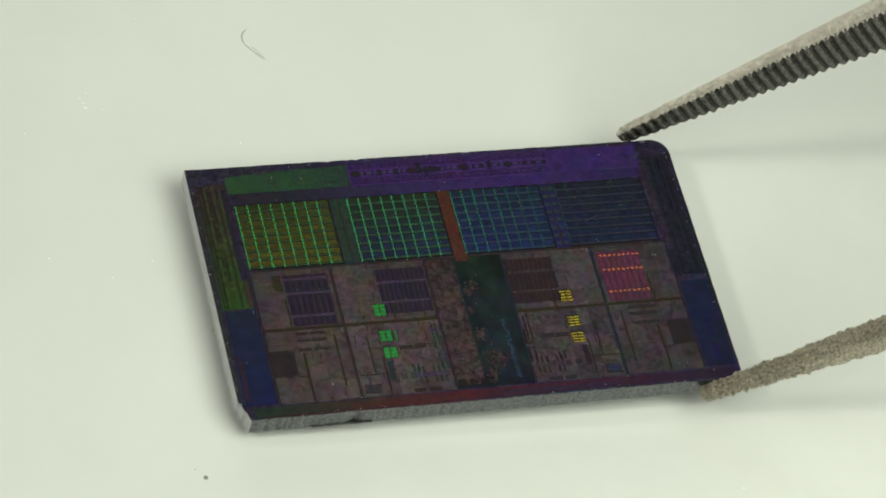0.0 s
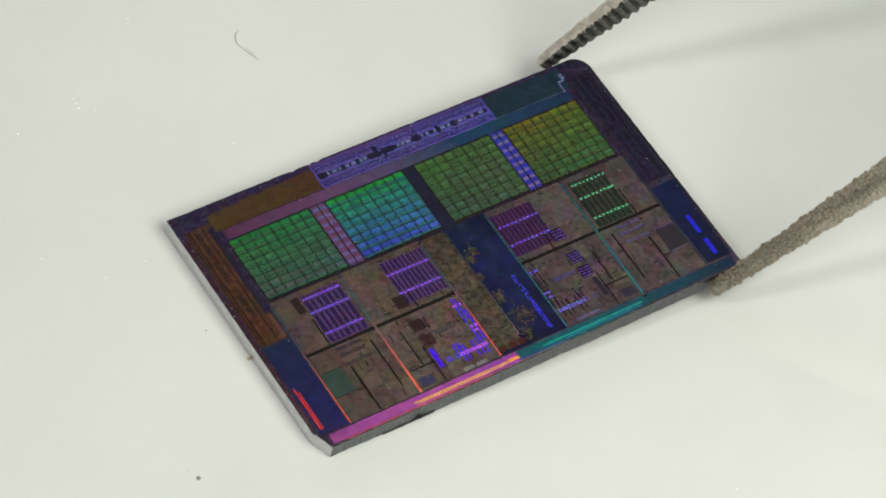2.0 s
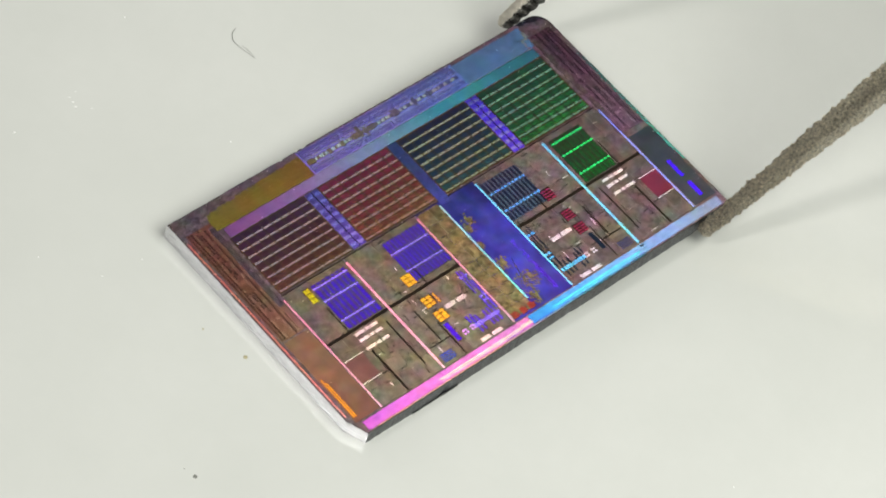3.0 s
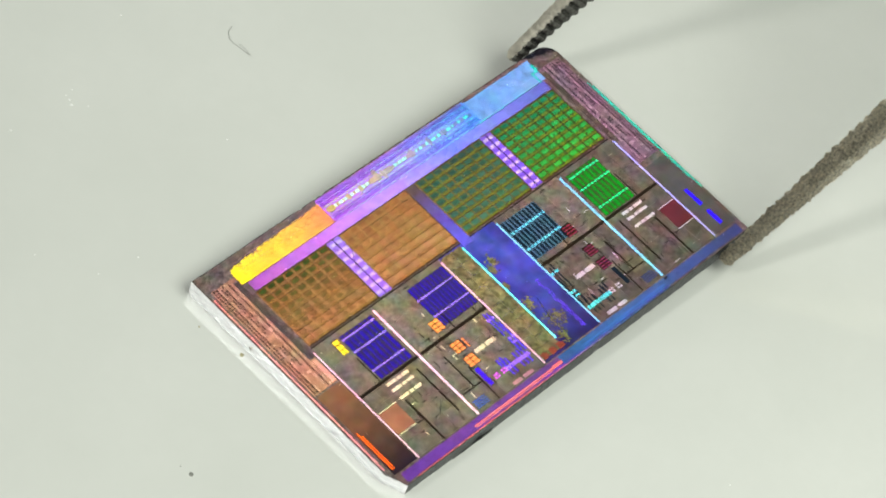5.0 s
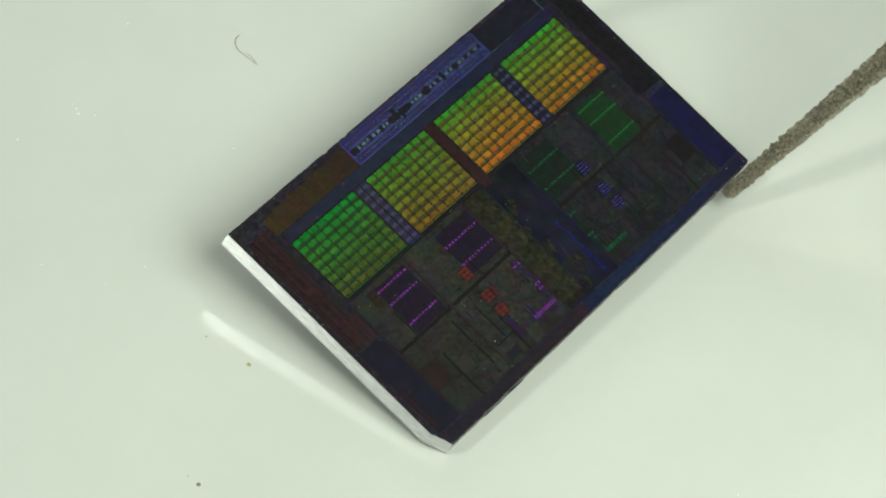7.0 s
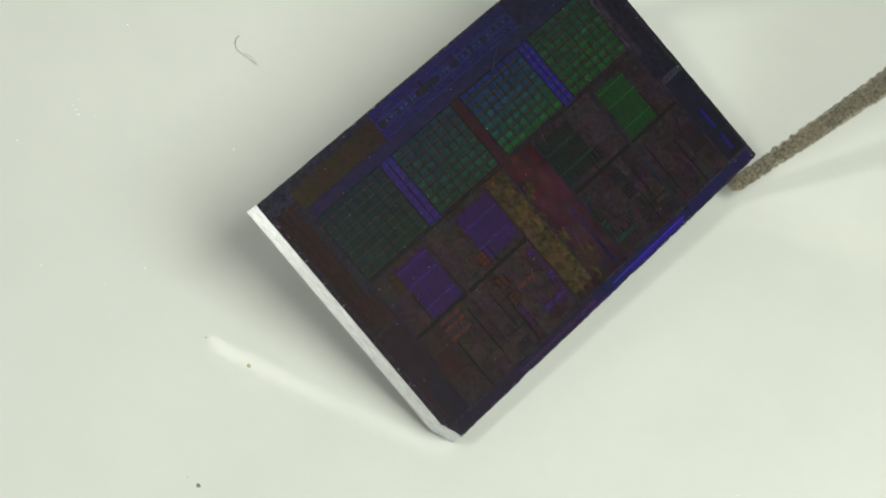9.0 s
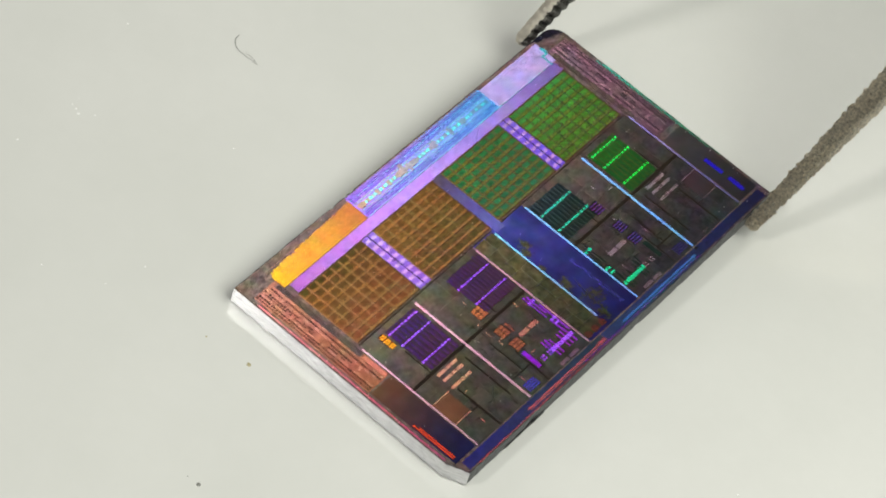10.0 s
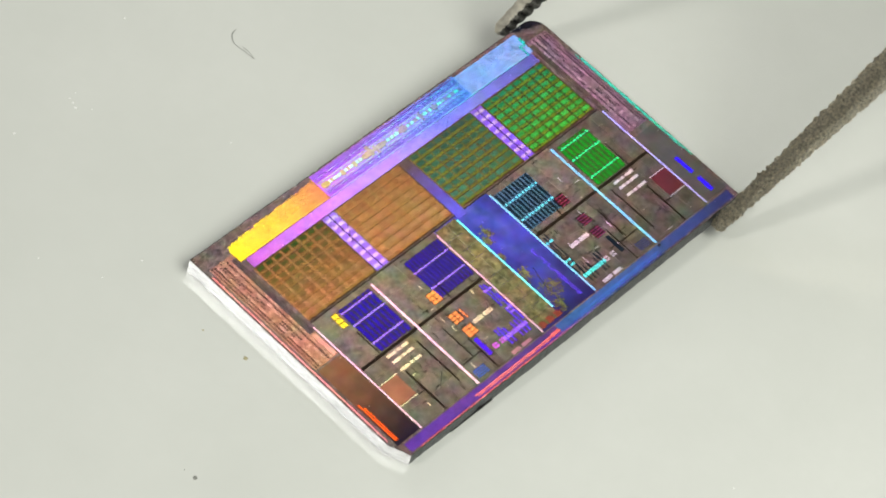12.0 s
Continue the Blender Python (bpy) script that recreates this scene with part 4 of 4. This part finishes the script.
def jaw(name, tip, azimuth, elevation, side, grit, teeth, outer, inner, label, thick=(0.17, 0.03)):
    """A tapered arm along its x axis; the serrated face looks to the other jaw."""
    bm = bmesh.new()
    rows, s, pitch, count = [], 0.0, 0.30, 36
    while s < 45:
        w = 0.20 + 0.055 * s if s < 14 else 0.97 + 0.02 * (s - 14)
        h = thick[0] + thick[1] * min(s, 14) + 0.01 * max(s - 14, 0)
        tipped = min(1.0, 0.55 + s / 0.35) if s < 0.3 else 1.0
        tooth = 0.5 + 0.5 * math.cos(2 * math.pi * s / pitch)
        depth = teeth * (0.05 + 0.008 * min(s, 6)) * (tooth ** 1.6)
        ring = []
        for k in range(count):
            a = 2 * math.pi * (k + 0.5) / count
            cy, cz = math.cos(a), math.sin(a)
            f = 1 / max(abs(cy), abs(cz)) ** (0.72 if cy < 0 else 0.4)
            y, z = cy * f * h * tipped, cz * f * w * tipped
            if cy < -0.5:
                y += depth
            v = Vector((s * 3.1, y * 4.0 + side * 7, z * 4.0))
            d = (noise.noise(v * 1.3) * 0.4 + noise.noise(v * 3.0) * 0.7 + noise.noise(v * 6.5) * 0.5) * grit * (1.5 if s < 3 else 1.0)
            y += d * cy
            z += d * cz
            ring.append(bm.verts.new((s * MM, side * (y + h) * MM, z * MM)))
        rows.append(ring if side > 0 else ring[::-1])
        s += pitch / 8 if s < 13 else 1.5
    for a, b in zip(rows, rows[1:]):
        for k in range(count):
            bm.faces.new((a[k], a[(k + 1) % count], b[(k + 1) % count], b[k]))
    bm.faces.new(rows[0][::-1])
    bm.faces.new(rows[-1])
    bmesh.ops.recalc_face_normals(bm, faces=bm.faces)
    for f in bm.faces:
        f.smooth = True
        middle = f.calc_center_median()
        if outer == M_GRITTY:
            f.smooth = False
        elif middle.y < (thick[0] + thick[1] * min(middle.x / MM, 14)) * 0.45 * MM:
            # shade of the inner side as colour: darkest in grooves, greyer on ridges
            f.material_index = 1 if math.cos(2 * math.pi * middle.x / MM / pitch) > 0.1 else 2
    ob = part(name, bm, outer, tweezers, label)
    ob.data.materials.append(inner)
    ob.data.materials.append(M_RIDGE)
    ob.matrix_local = Matrix.Translation(Vector(tip) * MM) @ Euler((0, -math.radians(elevation), math.radians(azimuth))).to_matrix().to_4x4()
    return ob


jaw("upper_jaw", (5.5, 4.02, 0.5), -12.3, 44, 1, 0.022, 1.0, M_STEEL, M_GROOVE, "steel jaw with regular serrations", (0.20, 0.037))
jaw("lower_jaw", (5.7, -4.02, 0.15), -4.8, 36, -1, 0.075, 0.4, M_GRITTY, M_GRITTY, "gritty steel jaw")

# ---------------------------------------------------------------- marks on the sheet
M_HAIR = plain("grey_fibre", (0.2, 0.2, 0.19), 0.6)
M_GRIT = plain("dark_grit", (0.24, 0.24, 0.22), 0.7)
M_SPECK = plain("white_dust", (0.93, 0.93, 0.92), 0.5, 0.0, 0.05)
M_TAN = plain("tan_stain", (0.45, 0.4, 0.24), 0.7)


def fibre(name, points, thick, label):
    """A hair lying on the sheet: a thin tube through points in mm."""
    bm = bmesh.new()
    pts = [Vector((x, y, z)) * MM for x, y, z in points]
    path = []
    for i in range(len(pts) - 1):
        a, b, c, d = pts[max(i - 1, 0)], pts[i], pts[i + 1], pts[min(i + 2, len(pts) - 1)]
        for k in range(6):
            t = k / 6
            path.append(0.5 * (2 * b + (c - a) * t + (2 * a - 5 * b + 4 * c - d) * t * t + (3 * b - a - 3 * c + d) * t ** 3))
    path.append(pts[-1])
    rows = []
    for i, p in enumerate(path):
        way = (path[min(i + 1, len(path) - 1)] - path[max(i - 1, 0)]).normalized()
        side = way.cross(Vector((0, 0, 1))).normalized()
        r = thick * MM * (1 - 0.5 * i / len(path))
        rows.append([bm.verts.new(p + (side * math.cos(a) + Vector((0, 0, 1)) * math.sin(a)) * r) for a in (0, 1.57, 3.14, 4.71)])
    for a, b in zip(rows, rows[1:]):
        for k in range(4):
            bm.faces.new((a[k], a[(k + 1) % 4], b[(k + 1) % 4], b[k]))
    bm.faces.new(rows[0][::-1])
    bm.faces.new(rows[-1])
    return tagged(link_mesh(name, bm, M_HAIR), label, "hair")


def speck(name, x, y, size, mat, label, category):
    bm = bmesh.new()
    bmesh.ops.create_icosphere(bm, subdivisions=2, radius=size * MM)
    for v in bm.verts:
        v.co *= 1 + 0.35 * noise.noise(v.co / (size * MM) + Vector((x, y, 0)))
        v.co.z = max(v.co.z * 0.35, 0)
    ob = tagged(link_mesh(name, bm, mat), label, category)
    ob.location = (x * MM, y * MM, 0)
    return ob


fibre("hair", [(-7.52, 4.78, 0.02), (-7.56, 4.55, 0.02), (-7.40, 4.27, 0.02), (-7.05, 4.12, 0.02), (-6.73, 3.99, 0.02)], 0.008, "thin curled grey hair lying on the sheet")
fibre("hair", [(-7.15, 4.25, 0.02), (-6.95, 4.16, 0.03), (-6.70, 3.99, 0.02)], 0.006, "short grey hair beside a longer one")
speck("grit", -3.79, -9.86, 0.062, M_GRIT, "dark grey round speck of grit", "speck")
speck("grit", -4.12, -9.74, 0.016, M_GRIT, "tiny dark speck of grit", "speck")
speck("stain", -3.76, -5.80, 0.06, M_TAN, "small tan stain on the sheet", "stain")
speck("stain", -5.07, -5.43, 0.028, M_TAN, "tiny tan stain on the sheet", "stain")
for x, y, size in ((-10.48, 3.74, 0.03), (-10.88, 0.34, 0.025), (-10.74, 0.23, 0.035), (-10.62, 0.10, 0.045), (-11.8, -1.47, 0.035), (-6.38, 0.86, 0.03),
                   (-7.27, -3.99, 0.028), (-9.77, -5.1, 0.025), (9.43, -4.22, 0.025), (-8.04, -4.96, 0.02), (-10.2, 0.25, 0.022), (-10.8, 0.6, 0.02)):
    tagged(speck("dust_speck", x, y, size, M_SPECK, "pale dust speck on the sheet", "speck"), group="dust on the sheet")

DIE_ROWS = [
    (0.0, pose(0.000557, -0.001613, 0.000567, 0.611, -1.502, 29.627)),
    (0.2, pose(0.000930, -0.001594, 0.000369, 0.345, -1.850, 33.214)),
    (0.5, pose(0.000498, -0.001712, 0.000449, -0.010, -1.763, 37.422)),
    (0.8, pose(0.001761, -0.000228, 0.000269, -0.264, -1.924, 39.179)),
    (1.0, pose(0.002588, 0.000656, 0.000296, 0.101, -1.926, 40.796)),
    (1.2, pose(0.002618, 0.000706, 0.000310, -0.248, -3.382, 40.515)),
    (1.5, pose(0.001938, 0.000341, 0.000179, -0.012, -2.226, 44.788)),
    (1.8, pose(0.000539, -0.000448, 0.000337, 0.583, -1.613, 48.066)),
    (2.0, pose(0.000343, -0.000228, 0.000169, 0.207, -2.054, 49.624)),
    (2.5, pose(0.000269, -0.000148, 0.000242, 0.832, -1.812, 54.595)),
    (3.0, pose(0.000041, 0.000663, 0.000171, 0.601, -1.934, 58.041)),
    (3.2, pose(0.000220, 0.000533, 0.000279, 0.588, -1.823, 59.185)),
    (4.8, pose(0.000951, -0.000460, 0.000286, 0.251, -2.077, 61.280)),
    (5.0, pose(0.001117, -0.000440, 0.000182, 0.899, -2.141, 61.267)),
    (5.5, pose(0.000338, -0.000709, 0.000150, 0.864, -2.302, 63.011)),
    (5.7, pose(-0.001422, 0.000962, 0.000290, 0.211, -1.440, 64.362)),
    (5.8, pose(-0.001613, 0.000828, 0.000312, 0.767, -1.523, 64.999)),
    (5.9, pose(-0.001532, 0.000954, 0.000326, 0.171, -1.588, 65.504)),
    (6.0, pose(-0.000819, 0.001211, 0.000095, 0.641, -1.762, 65.918)),
    (6.2, pose(0.000687, 0.002390, 0.000323, 0.067, -1.515, 66.286)),
    (6.3, pose(0.000648, 0.002440, 0.000366, 0.002, -1.401, 66.490)),
    (6.5, pose(0.000712, 0.001814, 0.000435, 3.081, -1.920, 66.996)),
    (6.7, pose(0.000670, 0.001437, 0.000597, 6.304, -1.808, 67.400)),
    (7.0, pose(0.000740, 0.001299, 0.000991, 10.436, -2.180, 67.300)),
    (7.5, pose(0.000899, 0.001423, 0.001273, 14.996, -2.391, 67.038)),
    (7.7, pose(0.000932, 0.001468, 0.001316, 15.920, -1.463, 67.564)),
    (9.3, pose(0.000986, 0.001661, 0.001648, 20.786, -2.311, 67.170)),
    (9.4, pose(0.001103, 0.001451, 0.001337, 17.344, -2.206, 67.104)),
    (9.5, pose(0.001390, 0.000934, 0.001078, 11.156, -1.699, 66.810)),
    (9.7, pose(0.001550, 0.000411, 0.000625, 2.573, -1.355, 66.611)),
    (10.0, pose(0.001551, 0.000625, 0.000232, -0.151, -1.744, 66.446)),
    (10.2, pose(0.001611, 0.000629, 0.000542, -3.772, -1.968, 66.147)),
    (10.5, pose(0.001673, 0.000849, 0.000659, -7.245, -2.230, 65.877)),
    (10.8, pose(0.001841, 0.000968, 0.000865, -10.244, -1.880, 65.507)),
    (11.0, pose(0.001872, 0.000823, 0.001018, -10.798, -1.849, 65.744)),
    (11.3, pose(0.001544, 0.000585, 0.000580, -3.370, -2.061, 66.344)),
    (11.5, pose(0.000968, 0.000851, 0.000312, 0.655, -1.546, 67.105)),
    (11.7, pose(0.000926, 0.000552, 0.000357, 0.430, -1.864, 66.669)),
    (12.0, pose(0.000604, 0.000497, 0.000149, 0.336, -1.990, 62.880)),
]


def motions():
    walk(die, DIE_ROWS)
    walk(tweezers, DIE_ROWS)


motions()
